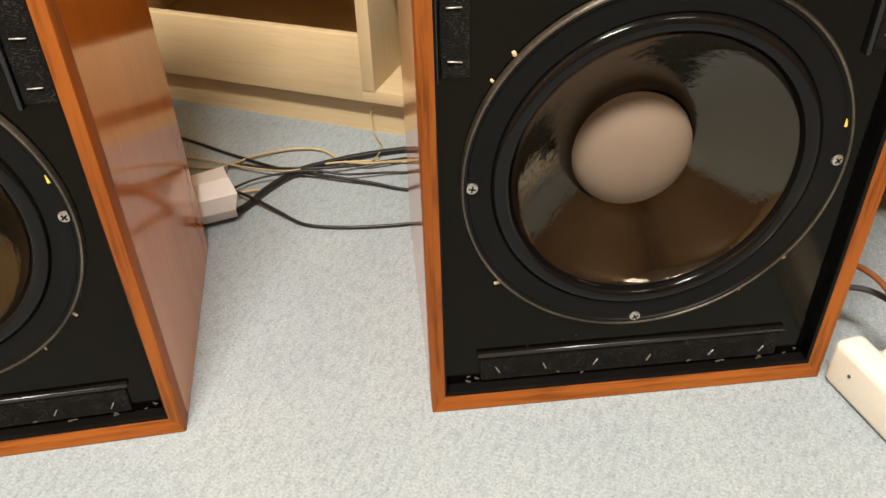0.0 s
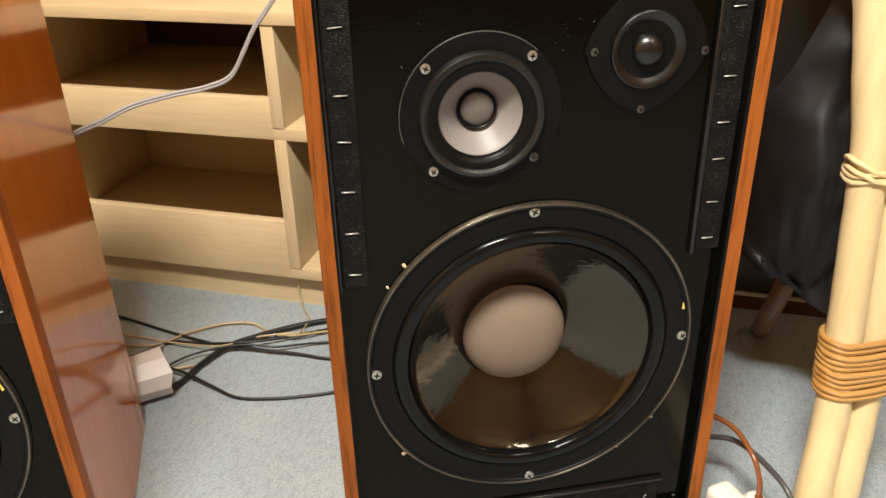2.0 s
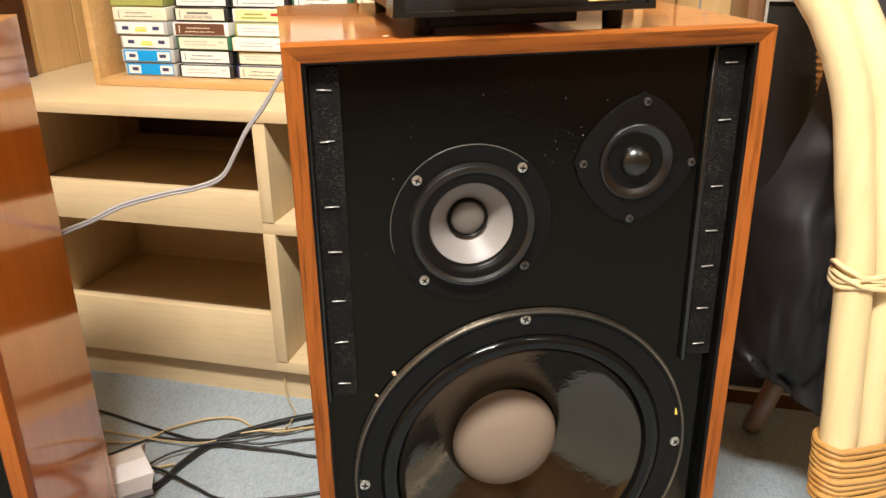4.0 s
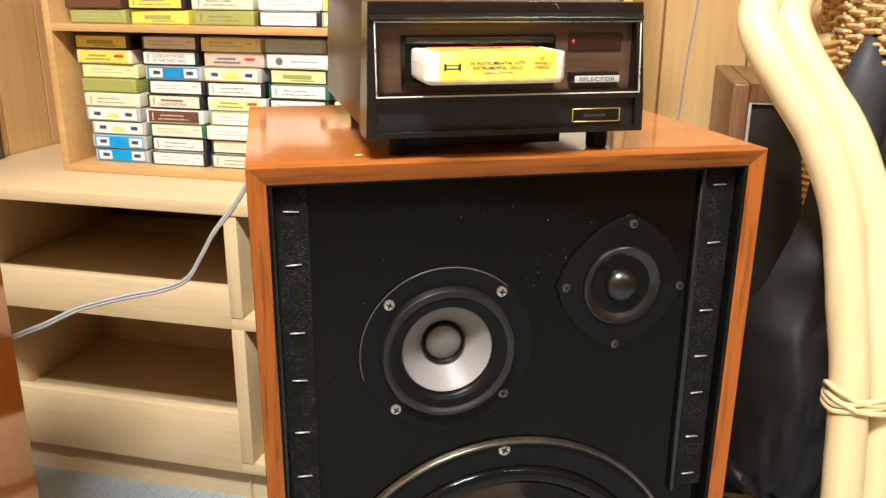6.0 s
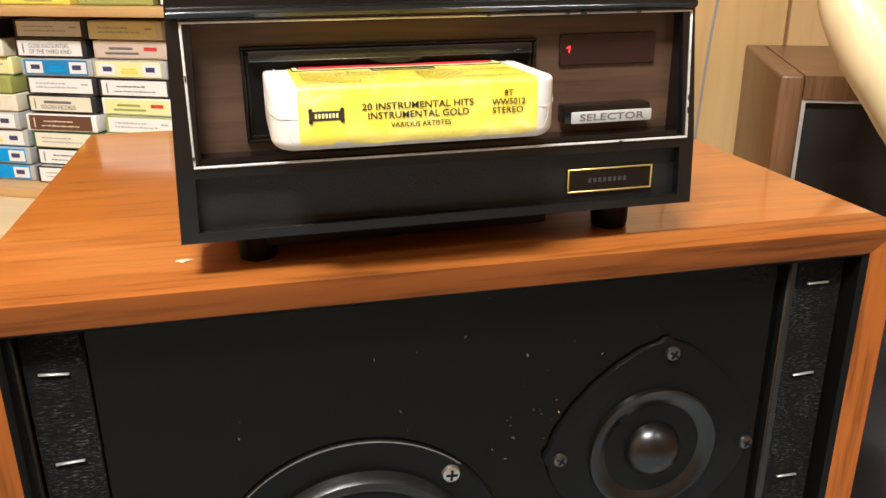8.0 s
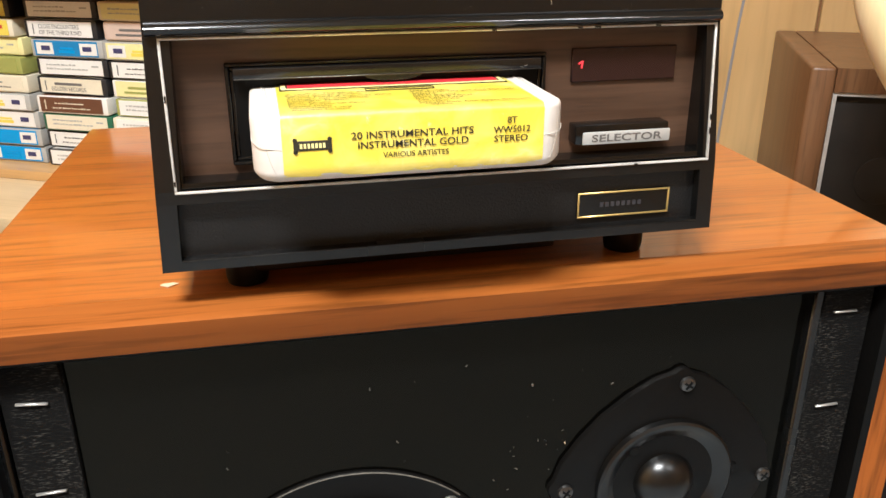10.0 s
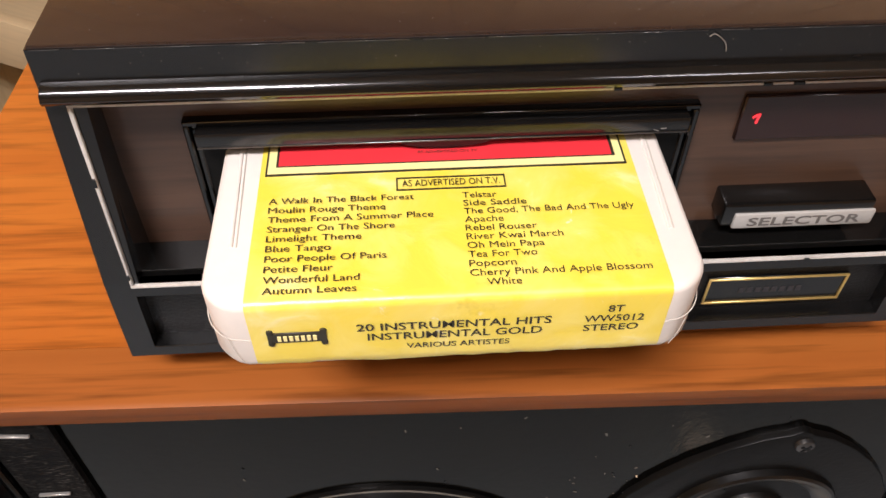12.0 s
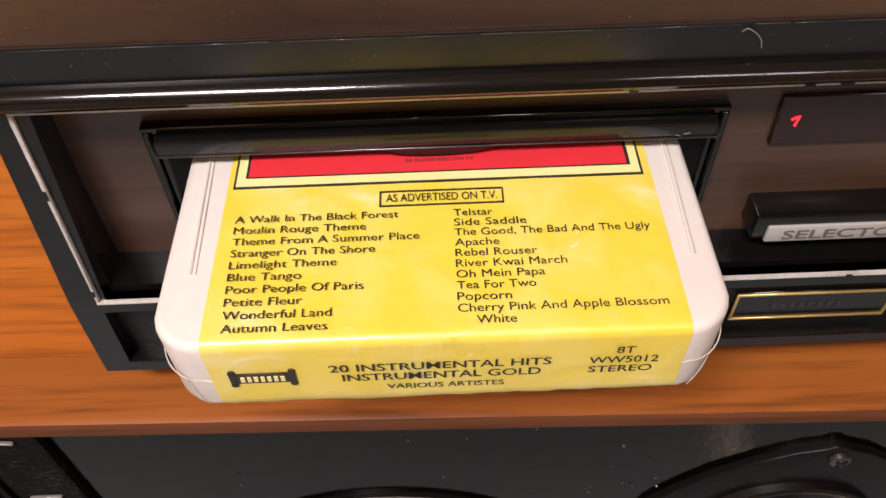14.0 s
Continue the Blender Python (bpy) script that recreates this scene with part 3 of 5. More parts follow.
    for k in range(46):
        s = rnd.uniform(0.00018, 0.00050)
        fx, fz = rnd.gauss(0.245, 0.030), rnd.gauss(0.625, 0.028)
        if k > 33:
            fx, fz = rnd.uniform(0.06, 0.38), rnd.uniform(0.455, 0.69)
        part("paint_fleck", box(-s * 1.6, -0.0002, -s * 0.6, s * 1.6, 0.0002, s * 0.6), DUSTY_BLACK if k % 3 == 0 else FLECK, bf, m=pose(fx, -0.0001, fz, 0, rnd.uniform(0, 180), 0))
    return sp


def debris(sp):
    """Grey scraps of dust and glue along the foot of the front board."""
    rnd = random.Random(17)
    dust = painted("grey_dust", (0.085, 0.078, 0.068), 0.9, 0.4, 0.0, 0.8, 160)
    for k in range(16):
        x = rnd.choice((rnd.uniform(0.022, 0.052), rnd.uniform(0.388, 0.414), rnd.uniform(0.06, 0.38)))
        s = rnd.uniform(0.0008, 0.0030)
        part("scrap", box(-s, -0.0006, -s * 0.4, s, 0.0004, s * 0.4, 0.0003, 1), dust, sp, m=pose(x, -0.0008 if x < 0.055 or x > 0.386 else -0.004, rnd.uniform(0.025, 0.033), 0, rnd.uniform(-40, 40), 0))


def cut_openings(sp):
    """Opens the front board where the cone units sit."""
    for ob in sp.children:
        if ob.name.startswith("baffle"):
            bm = bmesh.new()
            x0, x1, z0, z1 = 0.0165, CAB_W - 0.0165, 0.0165, CAB_H - 0.0165
            holes = ((0.2165, 0.2755, 0.1545), (0.160, 0.550, 0.058), (0.3165, 0.6005, 0.030))
            seg = 48

            def cell(ax, az, bx, bz, hole):
                hx, hz, hr = hole
                corner = [Vector((ax, az)), Vector((bx, az)), Vector((bx, bz)), Vector((ax, bz))]
                ring_in, ring_out, ring_back = [], [], []
                for k in range(seg):
                    a = 2 * math.pi * k / seg
                    d = Vector((math.cos(a), math.sin(a)))
                    reach = min(((bx - hx) / d.x if d.x > 1e-9 else (ax - hx) / d.x if d.x < -1e-9 else 9), ((bz - hz) / d.y if d.y > 1e-9 else (az - hz) / d.y if d.y < -1e-9 else 9))
                    ring_in.append(bm.verts.new((hx + hr * d.x, 0, hz + hr * d.y)))
                    ring_back.append(bm.verts.new((hx + hr * d.x, 0.016, hz + hr * d.y)))
                    ring_out.append(bm.verts.new((hx + reach * d.x, 0, hz + reach * d.y)))
                for k in range(seg):
                    j = (k + 1) % seg
                    bm.faces.new((ring_in[k], ring_out[k], ring_out[j], ring_in[j]))
                    bm.faces.new((ring_in[k], ring_in[j], ring_back[j], ring_back[k]))
                for c in corner:
                    best = sorted(range(seg), key=lambda k: (Vector((ring_out[k].co.x, ring_out[k].co.z)) - c).length)[:2]
                    a, b = sorted(best)
                    if {a, b} == {0, seg - 1}:
                        a, b = b, a
                    if min((Vector((ring_out[q].co.x, ring_out[q].co.z)) - c).length for q in (a, b)) > 1e-5:
                        bm.faces.new((ring_out[a], bm.verts.new((c.x, 0, c.y)), ring_out[b]))

            split_z, split_x = 0.4625, 0.2480
            cell(x0, z0, x1, split_z, holes[0])
            cell(x0, split_z, split_x, z1, holes[1])
            cell(split_x, split_z, x1, z1, holes[2])
            bmesh.ops.recalc_face_normals(bm, faces=bm.faces)
            for f in bm.faces:
                if abs(f.normal.y) > 0.9 and f.normal.y > 0:
                    f.normal_flip()
            old = ob.data
            ob.data = finish(bm, "baffle", LACQUER)
            bpy.data.meshes.remove(old)


speaker_right = loudspeaker(pose(0, 0, 0), "teak-veneered floor loudspeaker without its grille, black front board")
cut_openings(speaker_right)
debris(speaker_right)
left_turn = 3.4
corner = Vector((-0.265, -0.012, 0)) - (pose(0, 0, 0, 0, 0, left_turn) @ Vector((CAB_W, CAB_FRONT, 0)))
speaker_left = copy_thing(speaker_right, pose(corner.x, corner.y, 0, 0, 0, left_turn))
tagged(speaker_left, "teak-veneered floor loudspeaker, grille off, beside the low shelves")

flake = lathe(((0, 0.0), (0.0032, 0.0), (0.0034, -0.0003), (0, -0.0004)), 0, 0, 11)
for v in flake.verts:
    v.co.x *= 1.15 + 0.5 * noise.noise(v.co * 600)
    v.co.z *= 0.55 + 0.4 * noise.noise(v.co * 700)
part("veneer_chip", flake, CHIP_WOOD, speaker_right, "pale chip in the veneer", m=pose(0.0890, 0.0160, CAB_H + 0.0005, 90, 0, 8))

# ---------------------------------------------------------------- cartridge player on the right loudspeaker
deck = thing("cartridge_player", pose(0.0915, -0.0110, CAB_H + 0.0024, 0, 0, 1.33) @ Matrix.Scale(0.985, 4), "black eight-track cartridge player with silver-edged walnut front", "tape player")
DZ = 0.015          # height of the feet
DW, DH, DD = 0.2340, 0.1175, 0.298


def tapered(bm):
    """Draws the sides of the moulding in a little towards the top."""
    for v in bm.verts:
        s = (v.co.z - DZ) / 0.0887
        v.co.x += s * (0.0035 - 0.0071 * v.co.x / DW)
    return bm


def lean(z):
    """The upper front face slopes back as it rises."""
    return -0.0021 + 0.0057 * min(1.0, max(0.0, (z - 0.0465) / 0.0572))


def leaning(bm, reach=1.0):
    for v in bm.verts:
        if v.co.y < reach:
            v.co.y += lean(v.co.z)
    return bm


part("cover", tapered(box(0.0008, 0.034, DZ + 0.004, DW - 0.0008, DD, DH + 0.0012, 0.002)), COVER_BROWN, deck, "dark brown metal cover")
RX0, RX1, RZ0, RZ1 = 0.0094, 0.2280, 0.0476, 0.1027


for nm, a in (("bottom_rail", (0, DZ, DW, 0.0193)), ("side_rail", (0, 0.0193, 0.0075, 0.0424)), ("side_rail", (DW - 0.0070, 0.0193, DW, 0.0424))):
    part(nm, tapered(box(a[0], -0.0011, a[1], a[2], 0.034, a[3])), SATIN_BLACK, deck, "black moulded front")
for nm, a in (("middle_rail", (0, 0.0424, DW, RZ0)), ("top_rail", (0, RZ1, DW, DH)), ("side_rail", (0, RZ0, RX0, RZ1)), ("side_rail", (RX1, RZ0, DW, RZ1))):
    part(nm, tapered(leaning(box(a[0], 0.0010, a[1], a[2], 0.034, a[3]), 0.01)), SATIN_BLACK, deck, "black moulded front")
lip = [(0.0010, 0.1040), (-0.0010, 0.1043), (-0.0024, 0.1053), (-0.0028, 0.1064), (-0.0023, 0.1077), (-0.0008, 0.1088), (0.0010, 0.1093)]
bm = bmesh.new()
ra, rb = [bm.verts.new((0.001, y + 0.0036, z)) for y, z in lip], [bm.verts.new((DW - 0.001, y + 0.0036, z)) for y, z in lip]
for k in range(len(lip) - 1):
    bm.faces.new((ra[k], rb[k], rb[k + 1], ra[k + 1]))
bm.faces.new(ra)
bm.faces.new(rb[::-1])
bmesh.ops.recalc_face_normals(bm, faces=bm.faces)
part("lip", tapered(bm), GLOSS_BLACK, deck, "rounded glossy lip")
part("lower_panel", box(0.0070, 0.0040, 0.0185, DW - 0.0060, 0.0060, 0.0430), PEBBLE, deck, "pebbled black sunk panel")
part("panel_edge", box(0.0080, -0.0013, 0.0190, DW - 0.0075, -0.0009, 0.0194, 0.0001, 1), DUSTY_BLACK, deck, "rubbed edge of the sunk panel")
part("top_strip", tapered(box(0.0004, 0.0048, DH - 0.0008, DW - 0.0004, 0.0335, DH + 0.0010, 0.0005)), STRIP_BROWN, deck, "glossy dark brown top strip")
rub = random.Random(21)
ex = 0.001
while ex < DW - 0.004:
    ew = rub.uniform(0.004, 0.020)
    et = rub.choice((0.00003, 0.00005, 0.00008))
    part("worn_edge", tapered(box(ex, 0.0044, DH - 0.0002, min(DW - 0.001, ex + ew), 0.0048 + et, DH - 0.0002 + 2 * et, 0.00002, 1)), DARK_STEEL, deck, "edge rubbed to bare metal")
    ex += ew + rub.choice((0.0, 0.0002, 0.0008, 0.003))
part("walnut_panel", box(RX0 + 0.001, 0.0123, RZ0 + 0.001, RX1 - 0.001, 0.0180, RZ1 - 0.001), WALNUT_PRINT, deck, "printed dark walnut panel")
for nm, a in (("bezel_top", (0.0084, RZ1, 0.2290, 0.1037)), ("bezel_bottom", (0.0084, 0.0466, 0.2290, RZ0)), ("bezel_side", (0.0084, RZ0, RX0, RZ1)), ("bezel_side", (RX1, RZ0, 0.2290, RZ1))):
    bz = box(a[0], 0.0, a[1], a[2], 0.0040, a[3], 0.0003, 1)
    part(nm, leaning(bz), SILVER_TRIM, deck, "worn silver edging")
nick = random.Random(5)
for k in range(9):
    wn = nick.uniform(0.0006, 0.0030)
    if k < 5:
        nx, nz = nick.uniform(0.012, 0.222), nick.choice((0.1032, 0.0471))
        nb = box(nx, -0.0003, nz - 0.0003, nx + wn, 0.0003, nz + 0.0003)
    else:
        nx, nz = nick.choice((0.0089, 0.2285)), nick.uniform(0.050, 0.100)
        nb = box(nx - 0.0003, -0.0003, nz, nx + 0.0003, 0.0003, nz + wn)
    part("rubbed_spot", leaning(nb), GLOSS_BLACK, deck, "silver rubbed away to black")
for a in ((RX0, RZ0, RX0 + 0.0022, RZ1), (RX1 - 0.0030, RZ0, RX1, RZ1), (RX0 + 0.0022, RZ0, RX1 - 0.0030, RZ0 + 0.0022), (RX0 + 0.0022, RZ1 - 0.0006, RX1 - 0.0030, RZ1)):
    part("recess_lining", leaning(box(a[0], 0.0036, a[1], a[2], 0.0138, a[3]), 0.005), GLOSS_BLACK, deck)
# slot: a stepped frame round a black plate standing in for the dark opening
SX0, SX1, SZ0, SZ1 = 0.0304, 0.1576, 0.0535, 0.0930
bm = bmesh.new()
fw = 0.0016
for o_, y_ in ((0.0, 0.0025), (fw, 0.0012)):
    for a in ((SX0 + o_, SZ1 - fw - o_, SX1 - o_, SZ1 - o_), (SX0 + o_, SZ0 + o_, SX1 - o_, SZ0 + fw + o_), (SX0 + o_, SZ0 + fw + o_, SX0 + fw + o_, SZ1 - fw - o_), (SX1 - fw - o_, SZ0 + fw + o_, SX1 - o_, SZ1 - fw - o_)):
        box(a[0], 0.0123 - y_, a[1], a[2], 0.0140, a[3], 0.0004, 1, bm=bm)
slot = part("slot_frame", bm, GLOSS_BLACK, deck, "stepped black slot frame")
part("slot_opening", box(SX0 + 0.0032, 0.0116, SZ0 + 0.0032, SX1 - 0.0032, 0.0121, SZ1 - 0.0032), MATT_BLACK, slot)
flap = part("slot_flap", box(SX0 + 0.0030, 0.0068, SZ1 - 0.0058, SX1 - 0.0030, 0.0112, SZ1 - 0.0016, 0.0007), SATIN_BLACK, slot, "black hinged flap")
part("flap_edge", box(SX0 + 0.0032, 0.0066, SZ1 - 0.0060, SX1 - 0.0032, 0.0071, SZ1 - 0.0056, 0.0001, 1), DARK_STEEL, flap, "worn lower edge of the flap")
arch = [(0.0940 + 0.0115 * math.cos(a), SZ1 - 0.0056 - 0.0026 * math.sin(a)) for a in np.linspace(0, math.pi, 17)]
part("finger_notch", prism(arch, 0.0068, 0.0080), SATIN_BLACK, flap, "curved lip in the flap")
for k, (cx_, cz_) in enumerate(((0.1462, 0.0880), (0.1480, 0.0885))):
    part("scratch", box(-0.0007, -0.0001, -0.00006, 0.0007, 0.0001, 0.00006), STAPLE, flap, m=pose(cx_, 0.0067, cz_, 0, 20 - 30 * k, 0))
disp = part("display_window", box(0.1691, 0.0110, 0.0800, 0.2157, 0.0126, 0.0940, 0.0004, 1), DISPLAY, deck, "smoked red channel window")
one = part("digit", box(-0.00024, -0.0002, -0.0015, 0.00024, 0.0002, 0.0015), m_glow, disp, "lit red numeral one", m=pose(0.1735, 0.0107, 0.0873, 0, 8, 0))
part("digit_flag", box(-0.0013, -0.0002, -0.00024, 0.00024, 0.0002, 0.00024), m_glow, disp, m=pose(0.1731, 0.0107, 0.0884, 0, -38, 0))
sel = part("selector_button", box(0.1698, 0.0040, 0.0550, 0.2118, 0.0128, 0.0632, 0.0008), GLOSS_BLACK, deck, "black push bar")
plate = part("selector_plate", box(0.1728, 0.0030, 0.0550, 0.2123, 0.0042, 0.0604, 0.0006, 2), GREY_PLATE, sel, "silver plate marked SELECTOR")
word = part("lettering", lettering("SELECTOR", 0.0318, 0.0030, weight=0.05), GREY_LETTER, plate, m=pose(0.1767, 0.0029, 0.0563))
badge = part("name_plate", box(0.1721, 0.0030, 0.0227, 0.2147, 0.0042, 0.0341, 0.0003, 1), GLOSS_BLACK, deck, "dark name plate with a gold edge")
for a in ((0.1721, 0.0333, 0.2147, 0.0341), (0.1721, 0.0227, 0.2147, 0.0235), (0.1721, 0.0235, 0.1729, 0.0333), (0.2139, 0.0235, 0.2147, 0.0333)):
    part("gold_edge", box(a[0], 0.0024, a[1], a[2], 0.0031, a[3], 0.0002, 1), GOLD_TRIM, badge)
for k in range(8):
    part("mark", box(0.1825 + 0.0025 * k, 0.0028, 0.0272, 0.1841 + 0.0025 * k, 0.0031, 0.0293), MARK_GREY, badge)
# Black block added between the feet to deepen the dark gap.
part("underside", box(0.034, 0.016, 0.0045, 0.168, DD - 0.02, DZ + 0.002, 0.002), MATT_BLACK, deck, "black block darkening the gap under the player")
for fx, fy in ((0.031, 0.027), (0.206, 0.027), (0.031, 0.262), (0.206, 0.262)):
    foot = part("foot", lathe(((0, -0.0024), (0.0086, -0.0024), (0.0092, 0.0005), (0.0095, 0.0155), (0, 0.0155)), 0, 0, 28), MATT_BLACK, deck, "black rubber foot", m=pose(fx, fy, 0.0, 90, 0, 0))
PALE_DUST = painted("pale_dust", (0.17, 0.155, 0.13), 0.9, 0.4)
rnd = random.Random(9)
for k in range(190):
    s = rnd.uniform(0.00003, 0.00010)
    if k % 2:
        spot = (rnd.uniform(0.008, 0.222), rnd.uniform(0.006, 0.033), DH + 0.0011)
    elif k % 4:
        spot = (rnd.uniform(0.008, 0.222), 0.0045, rnd.uniform(0.1100, 0.1165))
    else:
        spot = (rnd.uniform(0.012, 0.17), 0.0039, rnd.uniform(0.022, 0.041))
    part("dust_speck", box(-s, -s * 0.4, -s, s, s * 0.4, s), PALE_DUST, deck, m=pose(*spot))
hair = smooth_path(((0.1520, 0.0042, 0.1160), (0.1530, 0.0040, 0.1167), (0.1546, 0.0040, 0.1157), (0.1560, 0.0040, 0.1142), (0.1566, 0.0040, 0.1122)), 6)
part("lint", tube(hair, 0.00013, 5), STAPLE, deck, "pale curl of lint")

# the cartridge in its slot
CX0, CX1, CZ0, CZ1, CY0 = 0.0388, 0.1486, 0.0596, 0.0833, -0.0402
cart = thing("cartridge", deck.matrix_world.copy(), "white eight-track cartridge with a yellow paper label, half inserted", "tape cartridge")
bm = box(CX0, CY0, CZ0, CX1, 0.0300, CZ1)
front = [e for e in bm.edges if abs(e.verts[0].co.x - e.verts[1].co.x) < 1e-6 and abs(e.verts[0].co.y - e.verts[1].co.y) < 1e-6 and e.verts[0].co.y < 0]
bmesh.ops.bevel(bm, geom=front, offset=0.0078, segments=5, affect="EDGES", profile=0.42)
rest = [e for e in bm.edges if all(v.co.z > CZ1 - 1e-5 for v in e.verts)]
bmesh.ops.bevel(bm, geom=rest, offset=0.0019, segments=4, affect="EDGES", profile=0.5)
rest = [e for e in bm.edges if all(v.co.z < CZ0 + 1e-5 for v in e.verts)]
bmesh.ops.bevel(bm, geom=rest, offset=0.0042, segments=4, affect="EDGES", profile=0.42)
part("shell", bm, WHITE_PLASTIC, cart, "off-white plastic shell")
for rx, rt, ry in ((CX0 + 0.0056, CX0 + 0.0046, -0.0230), (CX1 - 0.0056, CX1 - 0.0046, -0.0225)):
    for shift, mat in ((0.0, WHITE_PLASTIC), (0.0011, SEAM_GREY)):
        part("ridge", tube([Vector((rx + shift, ry, CZ1)), Vector(((rx + rt) / 2 + shift, -0.005, CZ1 + 0.0001)), Vector((rt + shift, 0.011, CZ1))], 0.00045 if mat is WHITE_PLASTIC else 0.00022, 8), mat, cart, "raised ridge in the shell" if mat is WHITE_PLASTIC else "grey line beside the ridge")
LX0, LX1 = 0.0487, 0.1398
for flip in (1, -1):
    edge_x, mid_x = (CX0, LX0 + 0.001) if flip > 0 else (CX1, LX1 - 0.001)
    turn_ = [(edge_x + flip * (0.0078 - 0.0078 * math.cos(a)), CY0 + 0.0078 - 0.0078 * math.sin(a), CZ1 - 0.0088 - 0.0024 * math.sin(a)) for a in np.linspace(0, math.pi / 2, 9)]
    part("seam", tube([Vector(q) for q in [(edge_x - flip * 0.0001, 0.008, CZ1 - 0.0088)] + turn_ + [(mid_x, CY0 - 0.0001, CZ1 - 0.0120)]], 0.00014, 6), SEAM_GREY, cart, "moulded seam line")
    part("corner_facet", tube(smooth_path([(mid_x - flip * 0.0036, CY0 - 0.0001, CZ0 + 0.0040), (mid_x - flip * 0.0050, CY0 + 0.0002, CZ0 + 0.0075), (mid_x - flip * 0.0062, CY0 + 0.0009, CZ1 - 0.0112)], 6), 0.00010, 6), SEAM_GREY, cart, "edge of the corner facet")
bm = bmesh.new()
prof = [(0.0116, CZ1 + 0.0002)] + [(y, CZ1 + 0.0002) for y in np.linspace(0.006, CY0 + 0.0030, 10)]
prof += [(CY0 + 0.0020 - 0.0022 * math.sin(a), CZ1 - 0.0020 + 0.0022 * math.cos(a)) for a in np.linspace(0.2, math.pi / 2, 7)]
prof += [(CY0 - 0.0002, z) for z in np.linspace(CZ1 - 0.008, CZ0 + 0.0056, 5)] + [(CY0 + 0.0000, CZ0 + 0.0040), (CY0 + 0.0008, CZ0 + 0.0022)]
cols = 41
grid = []
for y, z in prof:
    row = []
    for k in range(cols):
        x = LX0 + (LX1 - LX0) * k / (cols - 1)
        lift = 0.00030 * abs(noise.noise(Vector((x * 110, y * 80, z * 80)))) + 0.00016 * abs(noise.noise(Vector((x * 300, y * 200, z * 260)))) if 0 < k < cols - 1 else 0.0
        low = 0.0008 * noise.noise(Vector((x * 70, 3, 0))) + 0.0003 * noise.noise(Vector((x * 260, 7, 0))) if z < CZ0 + 0.003 else 0.0
        row.append(bm.verts.new((x, y - (lift if z < CZ1 - 0.004 else 0), z + (lift if z > CZ1 - 0.002 else 0) + low)))
    grid.append(row)
for a, b in zip(grid, grid[1:]):
    for k in range(cols - 1):
        bm.faces.new((a[k], b[k], b[k + 1], a[k + 1]))
bmesh.ops.recalc_face_normals(bm, faces=bm.faces)
paper = part("label", bm, YELLOW_LABEL, cart, "wrinkled yellow paper label", angle=70)
TOP = CZ1 + 0.0006
FACE = CY0 - 0.0006


def flat_on_top(name, x0, y0, x1, y1, mat, lift, label=""):
    return part(name, box(x0, y0, TOP + lift - 0.0003, x1, y1, TOP + lift), mat, paper, label)


def words_on_top(words, x, y, width, height):
    return part("lettering", lettering(words, width, height, weight=0.0), INK, paper, m=pose(x, y, TOP + 0.0001, -90, 0, 0))


def words_in_front(words, x, z, width, height, weight=0.026):
    return part("lettering", lettering(words, width, height, weight=weight), INK, paper, m=pose(x, FACE, z))


flat_on_top("border_line", 0.0500, -0.0003, 0.1380, 0.0114, INK, 0.00004)
flat_on_top("pale_border", 0.0505, 0.0002, 0.1375, 0.0114, CREAM_LABEL, 0.0001)
flat_on_top("border_line", 0.0524, 0.0025, 0.1357, 0.0114, INK, 0.00016, "thin black line")
flat_on_top("red_panel", 0.0530, 0.0029, 0.1349, 0.0114, RED_LABEL, 0.00022, "red printed panel")
part("lettering", lettering("AS ADVERTISED ON TV", 0.0150, 0.0010, weight=0.0), INK, paper, m=pose(0.0868, 0.0056, TOP + 0.0003, -90, 0, 0))
AX0, AX1, AY0, AY1 = 0.0814, 0.1075, -0.0071, -0.0027
for a in ((AX0, AY0, AX1, AY0 + 0.0003), (AX0, AY1 - 0.0003, AX1, AY1), (AX0, AY0 + 0.0003, AX0 + 0.0003, AY1 - 0.0003), (AX1 - 0.0003, AY0 + 0.0003, AX1, AY1 - 0.0003)):
    flat_on_top("box_line", *a, INK, 0.0001)
words_on_top("AS ADVERTISED ON T.V.", 0.0828, -0.0060, 0.0233, 0.0022)
LEFT_TITLES = ("A Walk In The Black Forest", "Moulin Rouge Theme", "Theme From A Summer Place", "Stranger On The Shore", "Limelight Theme", "Blue Tango", "Poor People Of Paris", "Petite Fleur", "Wonderful Land", "Autumn Leaves")
LEFT_WIDTH = (0.0337, 0.0270, 0.0378, 0.0288, 0.0212, 0.0144, 0.0265, 0.0148, 0.0205, 0.0198)
RIGHT_TITLES = ("Telstar", "Side Saddle", "The Good, The Bad And The Ugly", "Apache", "Rebel Rouser", "River Kwai March", "Oh Mein Papa", "Tea For Two", "Popcorn", "Cherry Pink And Apple Blossom", "White")
RIGHT_WIDTH = (0.0080, 0.0148, 0.0396, 0.0089, 0.0162, 0.0218, 0.0172, 0.0152, 0.0103, 0.0396, 0.0074)
for k, (w, wid) in enumerate(zip(LEFT_TITLES, LEFT_WIDTH)):
    words_on_top(w, 0.0517 + 0.00009 * k, -0.0104 - 0.00303 * k, wid, 0.0019)
for k, (w, wid) in enumerate(zip(RIGHT_TITLES, RIGHT_WIDTH)):
    words_on_top(w, 0.0968 - 0.00002 * k + (0.0034 if w == "White" else 0), -0.0106 - 0.00270 * k, wid, 0.0019)
words_in_front("20 INSTRUMENTAL HITS", 0.0717, 0.0742, 0.0424, 0.0024)
words_in_front("INSTRUMENTAL GOLD", 0.0739, 0.0708, 0.0384, 0.0024)
words_in_front("VARIOUS ARTISTES", 0.0823, 0.0674, 0.0230, 0.0018, 0.02)
